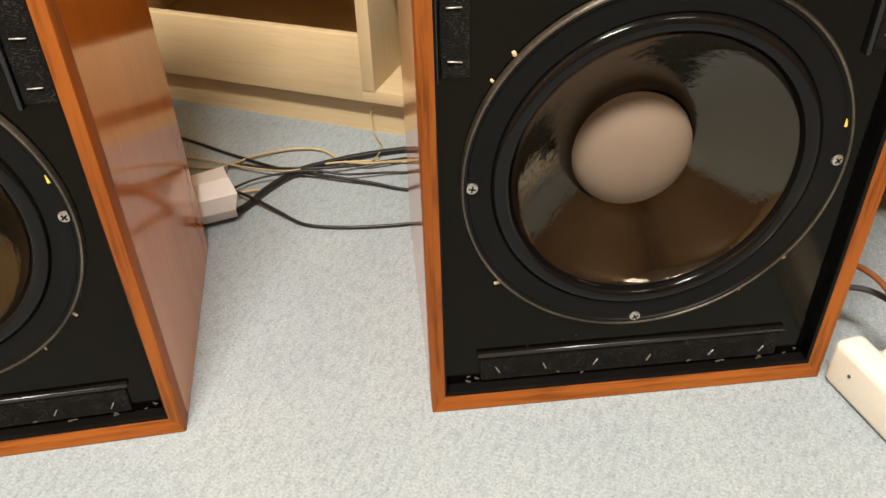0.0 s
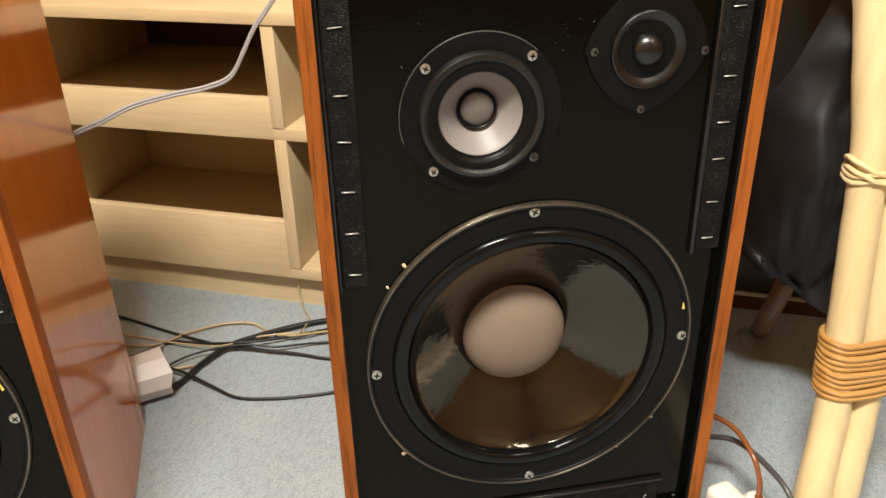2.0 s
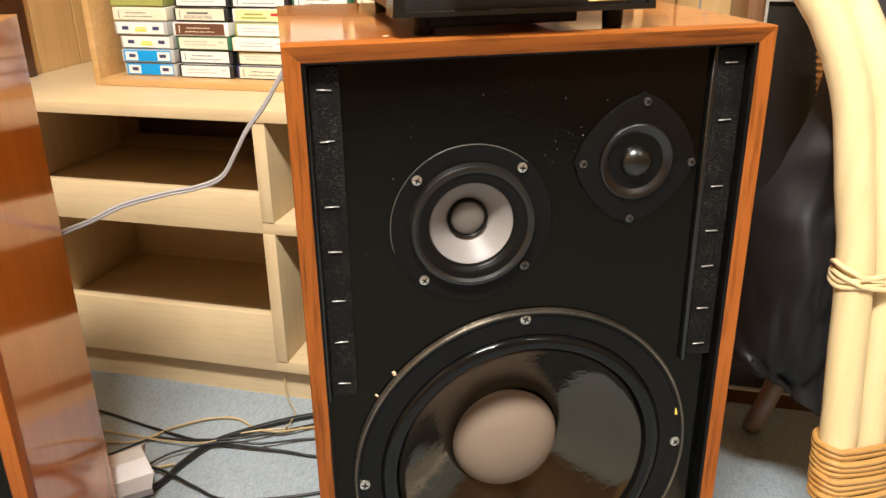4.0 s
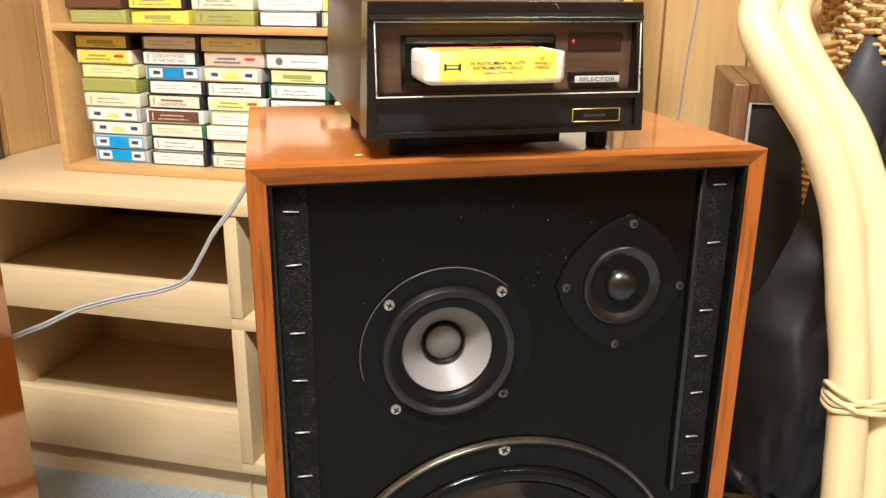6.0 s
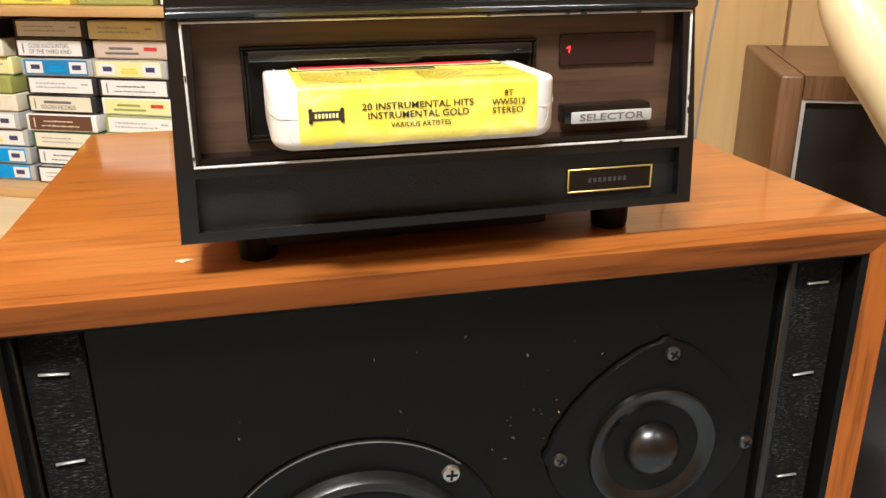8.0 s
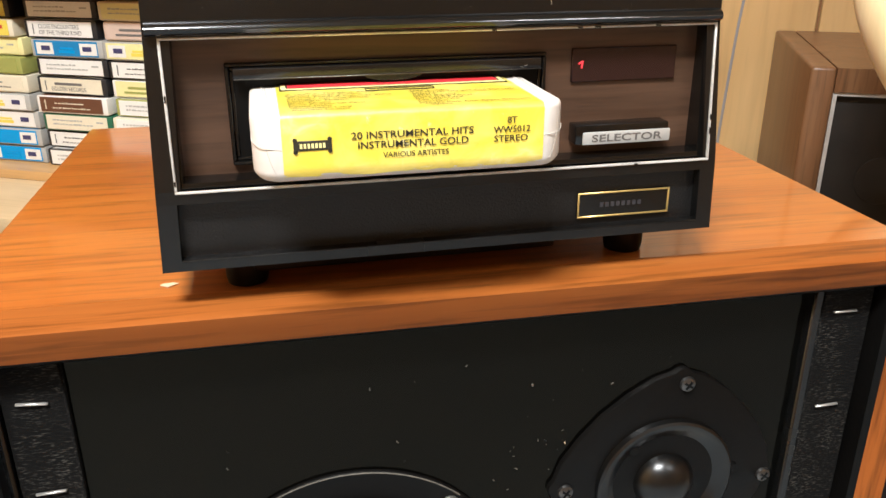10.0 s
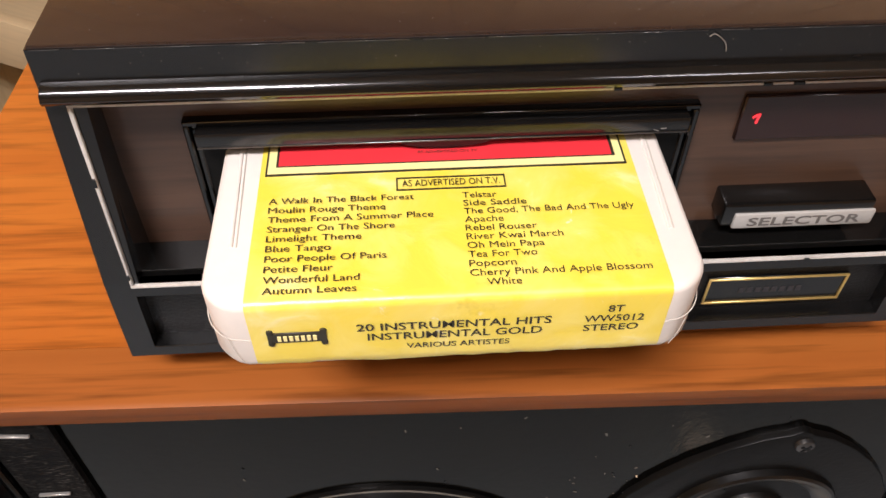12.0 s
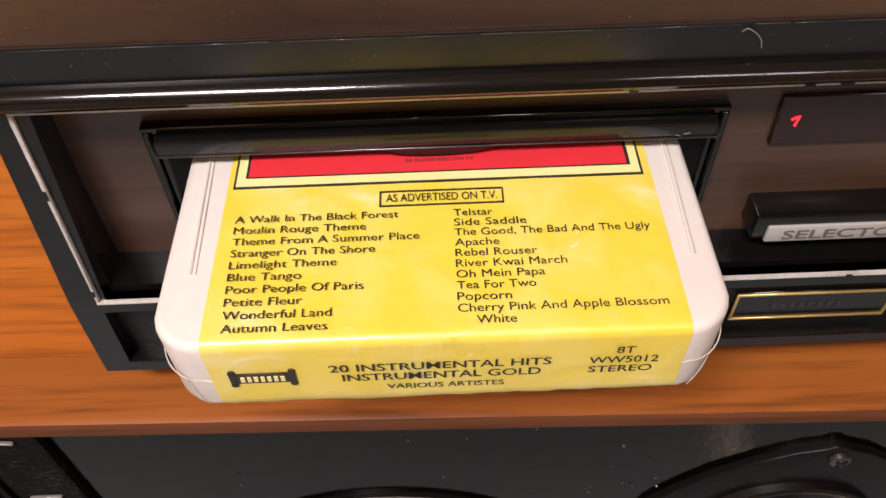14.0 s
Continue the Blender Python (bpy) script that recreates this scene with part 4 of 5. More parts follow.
words_in_front("8T", 0.1262, 0.0771, 0.0035, 0.0022)
words_in_front("WW5012", 0.1213, 0.0738, 0.0133, 0.0022)
words_in_front("STEREO", 0.1215, 0.0706, 0.0123, 0.0022)
part("emblem", box(0.0534, FACE, 0.0711, 0.0641, FACE + 0.0005, 0.0745, 0.0002, 1), INK, paper, "black scroll emblem")
for ex in (0.0530, 0.0645):
    part("emblem", lathe(((0, -0.0001), (0.0007, -0.0001), (0.0008, 0.0004)), ex, 0.0748, 14, FACE), INK, paper)
    part("emblem", lathe(((0, -0.0001), (0.0007, -0.0001), (0.0008, 0.0004)), ex, 0.0708, 14, FACE), INK, paper)
    part("emblem", box(ex - 0.0006, FACE - 0.0001, 0.0708, ex + 0.0006, FACE + 0.0005, 0.0748), INK, paper)
for k in range(7):
    part("emblem_mark", box(0.0545 + 0.00128 * k, FACE - 0.0002, 0.0720, 0.0553 + 0.00128 * k, FACE + 0.0003, 0.0736), CREAM_LABEL, paper)

# ---------------------------------------------------------------- low shelf unit and tape case along the back wall
unit = thing("shelf_unit", M_SHELF, "pale beech laminate low shelf unit with open compartments", "shelf unit")
F, BK = -0.02, 0.38
UL, UR = -0.602, 0.66
part("plinth", box(UL, 0.003, 0, UR, 0.02, 0.066), BEECH, unit, "recessed plinth board")
part("bottom_board", box(UL, F, 0.066, UR, BK, 0.087, 0.0008), BEECH, unit)
part("middle_board", box(UL, F, 0.330, UR, BK, 0.351, 0.0008), BEECH, unit)
part("worktop", box(UL, F - 0.005, 0.520, UR, V1 - 0.007, 0.540, 0.001), BEECH, unit, "pale laminate top")
part("back_board", box(UL, BK, 0.066, UR, BK + 0.008, 0.351), BEECH, unit)
part("middle_board", box(UL, BK + 0.0002, 0.3302, UR, V1 - 0.016, 0.3508), BEECH, unit)
# Added dark board: its colour stands in for the unlit depth of this compartment.
part("back_board", box(UL, V1 - 0.0155, 0.330, UR, V1 - 0.0075, 0.5195), DARK_WOOD, unit, "dark back board standing in for deep shade")
part("back_rod", tube([Vector((-0.262, 0.455, z_)) for z_ in (0.3512, 0.43, 0.5195)], 0.0045, 10), BROWN_WOOD, unit, "slim upright against the dark back")
for d0, d1 in ((UL, UL + 0.02), (-0.037, -0.015), (UR - 0.02, UR)):
    part("divider", box(d0, F - 0.002, 0.0872, d1, BK, 0.3298, 0.0008), BEECH_V, unit)
    part("divider", box(d0, F - 0.002, 0.3512, d1, BK, 0.5198, 0.0008), BEECH_V, unit)
part("front_lip", box(UL + 0.02, F - 0.0006, 0.0664, -0.0372, F + 0.017, 0.178, 0.0008), BEECH, unit, "deep front board")
part("front_lip", box(UL + 0.02, F - 0.0006, 0.3304, -0.0372, F + 0.017, 0.400, 0.0008), BEECH, unit, "shallow front board")

case = thing("tape_case", M_SHELF @ pose(0, 0, 0.5405), "honey pine rack holding stacked tape cartridges", "tape rack")
CL, CR, CF, CB = -0.414, 0.548, 0.112, 0.325
part("side", box(CL, CF, 0, CL + 0.013, CB, 0.42, 0.0008), PINE, case)
part("side", box(CR - 0.013, CF, 0, CR, CB, 0.42, 0.0008), PINE, case)
part("shelf", box(CL + 0.0132, CF, 0, CR - 0.0132, CB, 0.0125, 0.0008), PINE, case)
part("shelf", box(CL + 0.0132, CF, 0.239, CR - 0.0132, CB, 0.2505, 0.0008), PINE, case)
part("top", box(CL - 0.002, CF - 0.002, 0.4202, CR + 0.002, CB + 0.002, 0.433, 0.0008), PINE, case)
part("back", box(CL, CB + 0.0002, 0, CR, CB + 0.006, 0.42), PINE, case)

TINTS = {"white": (0.80, 0.79, 0.75), "cream": (0.76, 0.70, 0.54), "yellow": (0.80, 0.66, 0.10), "pale": (0.82, 0.76, 0.36), "blue": (0.004, 0.31, 0.74), "deep": (0.02, 0.22, 0.50),
         "olive": (0.34, 0.36, 0.10), "black": (0.02, 0.02, 0.022), "green": (0.03, 0.13, 0.07), "brown": (0.13, 0.055, 0.03), "grey": (0.42, 0.42, 0.40), "pink": (0.62, 0.48, 0.40), "sky": (0.42, 0.55, 0.62), "red": (0.55, 0.05, 0.04), "navy": (0.05, 0.05, 0.14), "print": (0.15, 0.145, 0.14)}
TAPE_MAT = {k: painted("tape_" + k, v, 0.4, 0.06, 0.05, 0.1, 60) for k, v in TINTS.items()}
TW, TH, TD = 0.1075, 0.0236, 0.135
shell_mesh, face_mesh = {}, {}
print_rnd = random.Random(33)


def tape(u, v, z, turn, shell, label, motif, words=""):
    """One stacked cartridge: shell, paper label over its end, printed marks."""
    if shell not in shell_mesh:
        shell_mesh[shell] = finish(box(-TW / 2, 0, 0, TW / 2, TD, TH - 0.0006, 0.0022, 2), "shell", TAPE_MAT[shell])
    if label not in face_mesh:
        b_ = box(-TW / 2 + 0.0055, -0.0006, 0.0022, TW / 2 - 0.0075, 0.060, TH - 0.0022)
        box(-TW / 2 + 0.0055, 0.004, TH - 0.0024, TW / 2 - 0.0075, 0.060, TH - 0.0003, bm=b_)
        face_mesh[label] = finish(b_, "label", TAPE_MAT[label])
    names = {"white": "white", "cream": "cream", "yellow": "yellow", "pale": "pale yellow", "blue": "bright blue", "deep": "blue", "olive": "olive green", "black": "black", "green": "dark green", "brown": "brown", "grey": "grey", "pink": "dusty pink", "sky": "pale blue", "red": "red", "navy": "navy"}
    ob = thing("tape_cartridge", M_SHELF @ pose(u, v, z, 0, 0, turn), "eight-track cartridge, %s shell, %s end label, stacked flat" % (names[shell], names[label]), "tape cartridge", "stacked tape cartridges")
    part("shell", shell_mesh[shell], None, ob)
    lab = part("label", face_mesh[label], None, ob)

    def mark(x0, x1, z0, z1, mat):
        part("print", box(x0, -0.0010, z0, x1, -0.0004, z1), mat, lab)

    def word_row(x0, x1, z0, z1, mat):
        row, x = bmesh.new(), x0
        while x < x1 - 0.003:
            w_ = print_rnd.uniform(0.0022, 0.0060)
            box(x, -0.0010, z0, min(x + w_, x1), -0.0004, z1 - print_rnd.choice((0, 0.0005)), bm=row)
            x += w_ + print_rnd.uniform(0.0008, 0.0020)
        part("print", row, mat, lab)

    ink = TAPE_MAT["print"] if label not in ("black", "brown", "green", "navy") else TAPE_MAT["cream"]
    if motif == "badges":
        mid = TAPE_MAT["yellow"] if label in ("white", "pale", "yellow") else TAPE_MAT["blue"]
        for s in (-1, 1):
            if label not in ("white",):
                mark(s * 0.0325 - 0.0125, s * 0.0325 + 0.0125, 0.0040, 0.0190, TAPE_MAT["white"])
            part("badge", box(s * 0.031 - 0.0065, -0.0014, 0.009, s * 0.031 + 0.0065, -0.0009, 0.015), TAPE_MAT["navy"], lab)
        mark(-0.012, 0.012, 0.006, 0.010, mid)
        mark(-0.010, 0.010, 0.011, 0.0135, mid)
    elif motif == "title":
        if words:
            for k, w in enumerate(words.split("/")):
                if not w:
                    mark(-0.026, 0.016, 0.0125, 0.0158, ink)
                    continue
                part("lettering", lettering(w, 0.012 + 0.0030 * len(w), 0.0052), ink, lab, m=pose(-0.032, -0.0008, 0.0125 - 0.0075 * k))
        else:
            word_row(-0.026, 0.018, 0.0130, 0.0150, ink)
            word_row(-0.030, 0.030, 0.0068, 0.0085, ink)
        mark(-0.041, -0.0395, 0.005, 0.018, ink)
    elif motif == "lines":
        word_row(-0.038, 0.010, 0.0138, 0.0158, TAPE_MAT["grey"])
        word_row(-0.038, 0.024, 0.0085, 0.0105, TAPE_MAT["grey"])
        mark(0.030, 0.040, 0.0130, 0.0150, TAPE_MAT["grey"])
    elif motif == "red":
        mark(-0.030, 0.004, 0.0120, 0.0150, TAPE_MAT["olive"] if label in ("yellow", "pale") else ink)
        mark(-0.036, 0.012, 0.0060, 0.0088, TAPE_MAT["olive"] if label in ("yellow", "pale") else ink)
        mark(0.020, 0.038, 0.0110, 0.0155, TAPE_MAT["red"])
    elif motif == "dot":
        part("print", lathe(((0, -0.0003), (0.0062, -0.0003), (0.0062, 0.0004)), -0.031, 0.0118, 20, -0.0008), ink, lab)
        mark(-0.012, 0.036, 0.0105, 0.0130, TAPE_MAT["grey"])
    elif motif == "olive":
        mark(-0.028, 0.022, 0.0080, 0.0150, TAPE_MAT["olive"])
        mark(-0.014, 0.028, 0.0045, 0.0068, TAPE_MAT["olive"])
    return ob


# from the bottom of each stack upwards
STACKS = (
    (("grey", "blue", "badges"), ("grey", "blue", "badges"), ("grey", "white", "badges"), ("grey", "white", "badges"), ("cream", "cream", "title"), ("olive", "olive", ""), ("pale", "pale", "lines"), ("cream", "yellow", "red"), ("black", "yellow", "olive")),
    (("black", "white", "lines"), ("black", "white", "title"), ("green", "cream", "lines"), ("white", "brown", "title"), ("black", "cream", "title"), ("black", "white", "lines"), ("grey", "deep", "badges"), ("black", "white", "close"), ("black", "white", "lines")),
    (("navy", "cream", "title"), ("black", "cream", "lines"), ("cream", "white", "lines"), ("olive", "white", "lines"), ("white", "pale", "red"), ("black", "white", "title"), ("grey", "pale", "badges"), ("pink", "pink", "red"), ("cream", "pale", "lines")),
    (("black", "white", "lines"), ("white", "cream", "title"), ("black", "white", "lines"), ("white", "white", "lines"), ("black", "white", "lines"), ("green", "white", "title"), ("black", "pale", "olive"), ("white", "white", "dot"), ("grey", "sky", "lines")),
    (("black", "white", "title"), ("grey", "blue", "badges"), ("cream", "cream", "lines"), ("black", "white", "lines"), ("white", "pale", "red"), ("brown", "cream", "title"), ("black", "white", "lines"), ("cream", "yellow", "olive"), ("black", "white", "title")),
    (("cream", "cream", "title"), ("black", "white", "lines"), ("white", "pink", "red"), ("black", "pale", "lines"), ("grey", "white", "badges"), ("black", "white", "title"), ("green", "cream", "lines"), ("white", "white", "dot"), ("black", "white", "lines")),
    (("black", "white", "lines"), ("cream", "yellow", "red"), ("black", "white", "title"), ("grey", "blue", "badges"), ("white", "cream", "lines"), ("black", "white", "lines"), ("pink", "pink", "red"), ("pink", "red", "lines"), ("black", "white", "lines")),
    (("white", "cream", "title"), ("black", "white", "lines"), ("grey", "deep", "badges"), ("black", "white", "lines"), ("pink", "pink", "red"), ("white", "white", "lines"), ("black", "white", "title"), ("pink", "pink", "lines"), ("cream", "pale", "red")),
)
rnd = random.Random(21)
for k, stack in enumerate(STACKS):
    z = 0.5405 + 0.0128
    for j, (shell, label, motif) in enumerate(stack):
        wd = "CLOSE ENCOUNTERS/OF THE THIRD KIND" if motif == "close" else "/GOLDEN RECORDS" if (k, j) == (1, 4) else ""
        tape(-0.318 + 0.1135 * k + rnd.uniform(-0.003, 0.003) - 0.0018 * j * (k < 1), 0.148 + rnd.uniform(-0.003, 0.005), z, rnd.uniform(-1.2, 1.2), shell, label, "title" if motif == "close" else motif, wd)
        z += 0.0245
UPPER = ((("olive", "olive", "lines"), ("brown", "brown", "")), (("yellow", "yellow", "olive"), ("black", "yellow", "title")), (("olive", "olive", "title"), ("cream", "cream", "title"), ("white", "white", "lines")),
         (("black", "white", "lines"), ("white", "white", "lines")), (("grey", "pale", "badges"), ("pale", "yellow", "title")), (("grey", "white", "badges"), ("black", "white", "title")), (("brown", "red", "lines"), ("brown", "brown", "lines")), (("black", "white", "lines"), ("white", "cream", "red"), ("black", "white", "lines")))
for k, stack in enumerate(UPPER):
    z = 0.5405 + 0.2508
    for shell, label, motif in stack:
        tape(-0.335 + 0.1160 * k + rnd.uniform(-0.004, 0.004), 0.142 + rnd.uniform(-0.006, 0.006), z, rnd.uniform(-2, 2), shell, label, motif)
        z += 0.0245

cabinet = thing("dark_cabinet", M_SHELF @ pose(0, 0, 0.5405), "small dark brown wooden box standing on the shelf top", "box")
part("body", box(-0.606, -0.01, 0, -0.590, 0.176, 0.205, 0.002), DARK_WOOD, cabinet)

# ---------------------------------------------------------------- second wooden loudspeaker by the back wall
rear = thing("wooden_speaker", M_SHELF, "brown veneered loudspeaker with dark grille and silver trim line", "loudspeaker")
RU0, RU1, RV0, RV1, RH = 0.699, 1.12, 0.168, 0.49, 0.722
rw = 0.026
for nm, a in (("side_panel", (RU0, 0, RU0 + rw, RH)), ("side_panel", (RU1 - rw, 0, RU1, RH))):
    part(nm, box(a[0], RV0, a[1], a[2], RV1, a[3], 0.004, 3), BROWN_WOOD, rear, "brown veneer")
part("top_panel", box(RU0 + rw, RV0, RH - rw, RU1 - rw, RV1, RH - 0.0005), BROWN_WOOD, rear)
# Darker wood on this panel paints in the shade near the carpet.
part("bottom_panel", box(RU0 + rw, RV0, 0.0, RU1 - rw, RV1, rw), DARK_WOOD, rear)
part("back_panel", box(RU0 + rw, RV1 - 0.02, rw, RU1 - rw, RV1 - 0.004, RH - rw), MATT_BLACK, rear)
part("grille", box(RU0 + rw + 0.004, RV0 + 0.010, rw + 0.004, RU1 - rw - 0.004, RV0 + 0.02, RH - rw - 0.004), GRILLE, rear, "dark brown-black grille")
for a in ((RU0 + rw, rw, RU0 + rw + 0.004, RH - rw), (RU1 - rw - 0.004, rw, RU1 - rw, RH - rw), (RU0 + rw + 0.004, RH - rw - 0.004, RU1 - rw - 0.004, RH - rw), (RU0 + rw + 0.004, rw, RU1 - rw - 0.004, rw + 0.004)):
    part("trim", box(a[0], RV0 + 0.002, a[1], a[2], RV0 + 0.02, a[3]), SILVER_TRIM, rear, "silver trim line")
part("driver", lathe(((0, 0.0), (0.026, 0.0), (0.028, 0.003)), RU0 + 0.09, 0.60, 32, RV0 + 0.009), GRILLE, rear)

# ---------------------------------------------------------------- bamboo armchair with a jacket over it
chair = thing("bamboo_armchair", pose(0.6, -0.02, 0), "pale bamboo armchair with bound double canes and wicker", "armchair")
BASE = Vector((0.6, -0.02, 0))
CANE_LINE = ((0.536, -0.082, 0.0), (0.543, -0.068, 0.084), (0.559, -0.044, 0.19), (0.551, -0.032, 0.356), (0.541, -0.026, 0.484), (0.530, -0.016, 0.566), (0.520, -0.002, 0.648), (0.500, 0.018, 0.714), (0.478, 0.038, 0.757), (0.461, 0.058, 0.794), (0.459, 0.076, 0.822), (0.482, 0.098, 0.846), (0.56, 0.17, 0.866), (0.70, 0.32, 0.876), (0.80, 0.45, 0.878))
VIEW = Vector((0.005, -0.68, 0.81))


def farther(q, rise=1.0):
    """The chair's arm and back stand a little behind the loudspeaker's front; its foot comes nearer."""
    return VIEW + (1 + 0.12 * rise) * (Vector(q) - VIEW) + Vector((0.005 + 0.010 * rise, 0, 0))


line = [q for q in smooth_path([farther(q, min(1.0, q[2] / 0.6)) for q in CANE_LINE], 8) if q.z > 0]
line = [Vector((line[0].x, line[0].y, 0.0))] + line
part("cane", tube([q - BASE for q in line], 0.0205, 20, wobble=0.03), CANE, chair, "smooth pale bamboo cane")
part("cane", tube([q - BASE + Vector((0.0412, 0.003, 0.0)) for q in line], 0.0202, 20, wobble=0.03), CANE, chair)
for nz, nx, ny in ((0.655, 0.512, -0.016), (0.69, 0.512, -0.006), (0.742, 0.484, 0.012), (0.775, 0.468, 0.032), (0.42, 0.550, -0.044)):
    part("knot", lathe(((0, -0.0004), (0.0009, -0.0003), (0.0014, 0.001)), 0, 0, 10), DARK_WOOD, chair, m=pose(*(farther((nx, ny, nz)) - BASE)))


def binding(z0, turns, pitch, r, name, mat, slant=0.0):
    """Rattan wound round both canes."""
    zs = [q.z for q in line]

    def centre(z):
        k = min(range(len(line)), key=lambda i_: abs(zs[i_] - z) + (10 if i_ > 90 else 0))
        return line[k] + Vector((0.0206, 0.0015, 0))

    for t_ in range(turns):
        z = z0 + pitch * t_
        pts = []
        for k in range(33):
            a = 2 * math.pi * k / 32
            c = centre(z)
            ca, sa = math.cos(a), math.sin(a)
            px = 0.0206 * (1 if ca > 0 else -1) * min(1, abs(ca) * 3) + 0.0226 * ca
            pts.append(Vector((c.x + px, c.y + 0.0242 * sa, z + slant * ca + 0.0006 * math.sin(5 * a + t_))) - BASE)
        part(name, tube(pts, r, 8), mat, chair)


binding(0.180, 10, 0.0071, 0.0038, "binding", RATTAN)
binding(0.436, 1, 0.009, 0.0031, "tie", CANE, 0.007)
binding(0.445, 1, 0.009, 0.0031, "tie", CANE, 0.009)
binding(0.430, 1, 0.009, 0.0031, "tie", CANE, -0.013)
binding(0.438, 1, 0.009, 0.0031, "tie", CANE, -0.016)
# far legs, seat ring and the woven back
for pts, r in ((((0.98, -0.02, 0.0), (0.97, -0.02, 0.3), (0.98, 0.0, 0.6), (1.02, 0.08, 0.80), (1.06, 0.25, 0.87)), 0.016), (((0.735, 0.36, 0.0), (0.684, 0.277, 0.08), (0.652, 0.20, 0.20), (0.66, 0.17, 0.385)), 0.014), (((1.04, 0.16, 0.0), (1.03, 0.17, 0.3), (1.02, 0.18, 0.42)), 0.014)):
    # The rear leg's brown paints in dimness; it is bamboo like the others.
    part("leg", tube([Vector(q) - BASE for q in smooth_path(pts, 6)], r, 14, wobble=0.03), BROWN_WOOD if pts[0][0] == 0.735 else CANE, chair)
ring = [Vector((0.905 + 0.235 * math.cos(a), 0.12 + 0.21 * math.sin(a), 0.385)) - BASE for a in np.linspace(0, 2 * math.pi, 41)]
part("seat_ring", tube(ring, 0.014, 12), CANE, chair)
# Unseen seat, its slats closed up so that it shades the carpet.
seat = bmesh.new()
for k in range(14):
    w_ = 0.228 * math.sqrt(max(0.02, 1 - ((k - 6.5) / 7) ** 2))
    box(0.905 - w_ - BASE.x, 0.12 + (k - 6.5) * 0.0295 - 0.0144 - BASE.y, 0.388, 0.905 + w_ - BASE.x, 0.12 + (k - 6.5) * 0.0295 + 0.0144 - BASE.y, 0.396, bm=seat)
part("seat", seat, WICKER, chair, "woven wicker seat")


def back_point(s, h):
    """A place on the curved wicker back; s runs round it, h upwards."""
    a = radians(200 - 200 * s)
    return farther((0.90 + 0.245 * math.cos(a), 0.20 + 0.18 * math.sin(a), h)) - BASE


for k in range(46):
    s = k / 45
    pts = [back_point(s + 0.004 * math.sin(j * math.pi + k * math.pi), 0.760 + 0.0060 * j) + Vector((0.003 * (-1) ** (j + k), 0.003 * (-1) ** (j + k), 0)) for j in range(23)]
    part("weave_upright", tube(smooth_path(pts, 2), 0.0032, 6), WICKER, chair)
for j in range(20):
    pts = [back_point(k / 58, 0.764 + 0.0066 * j + 0.001 * math.sin(k * 0.9 + j)) + Vector((0.004 * (-1) ** (j + k // 2), 0.0035 * (-1) ** (j + k // 2), 0)) for k in range(59)]
    part("weave_round", tube(pts, 0.0035, 6), WICKER, chair)
part("back_rim", tube([back_point(k / 58, 0.885) for k in range(59)], 0.014, 12), RATTAN, chair, "bound rattan rim")
post = [farther((0.606 - 0.18 * (z_ - 0.665), 0.150, z_)) - BASE for z_ in np.linspace(0.59, 0.80, 12)]
part("wound_post", tube(post, 0.0145, 12), CANE, chair)
for k in range(26):
    c_ = farther((0.606 - 0.18 * (0.0080 * k - 0.073), 0.150, 0.592 + 0.0080 * k)) - BASE
    part("winding", tube([c_ + Vector((0.0168 * math.cos(a), 0.0168 * math.sin(a), 0.0015 * math.cos(a))) for a in np.linspace(0, 2 * math.pi, 15)], 0.0048, 6), RATTAN, chair)


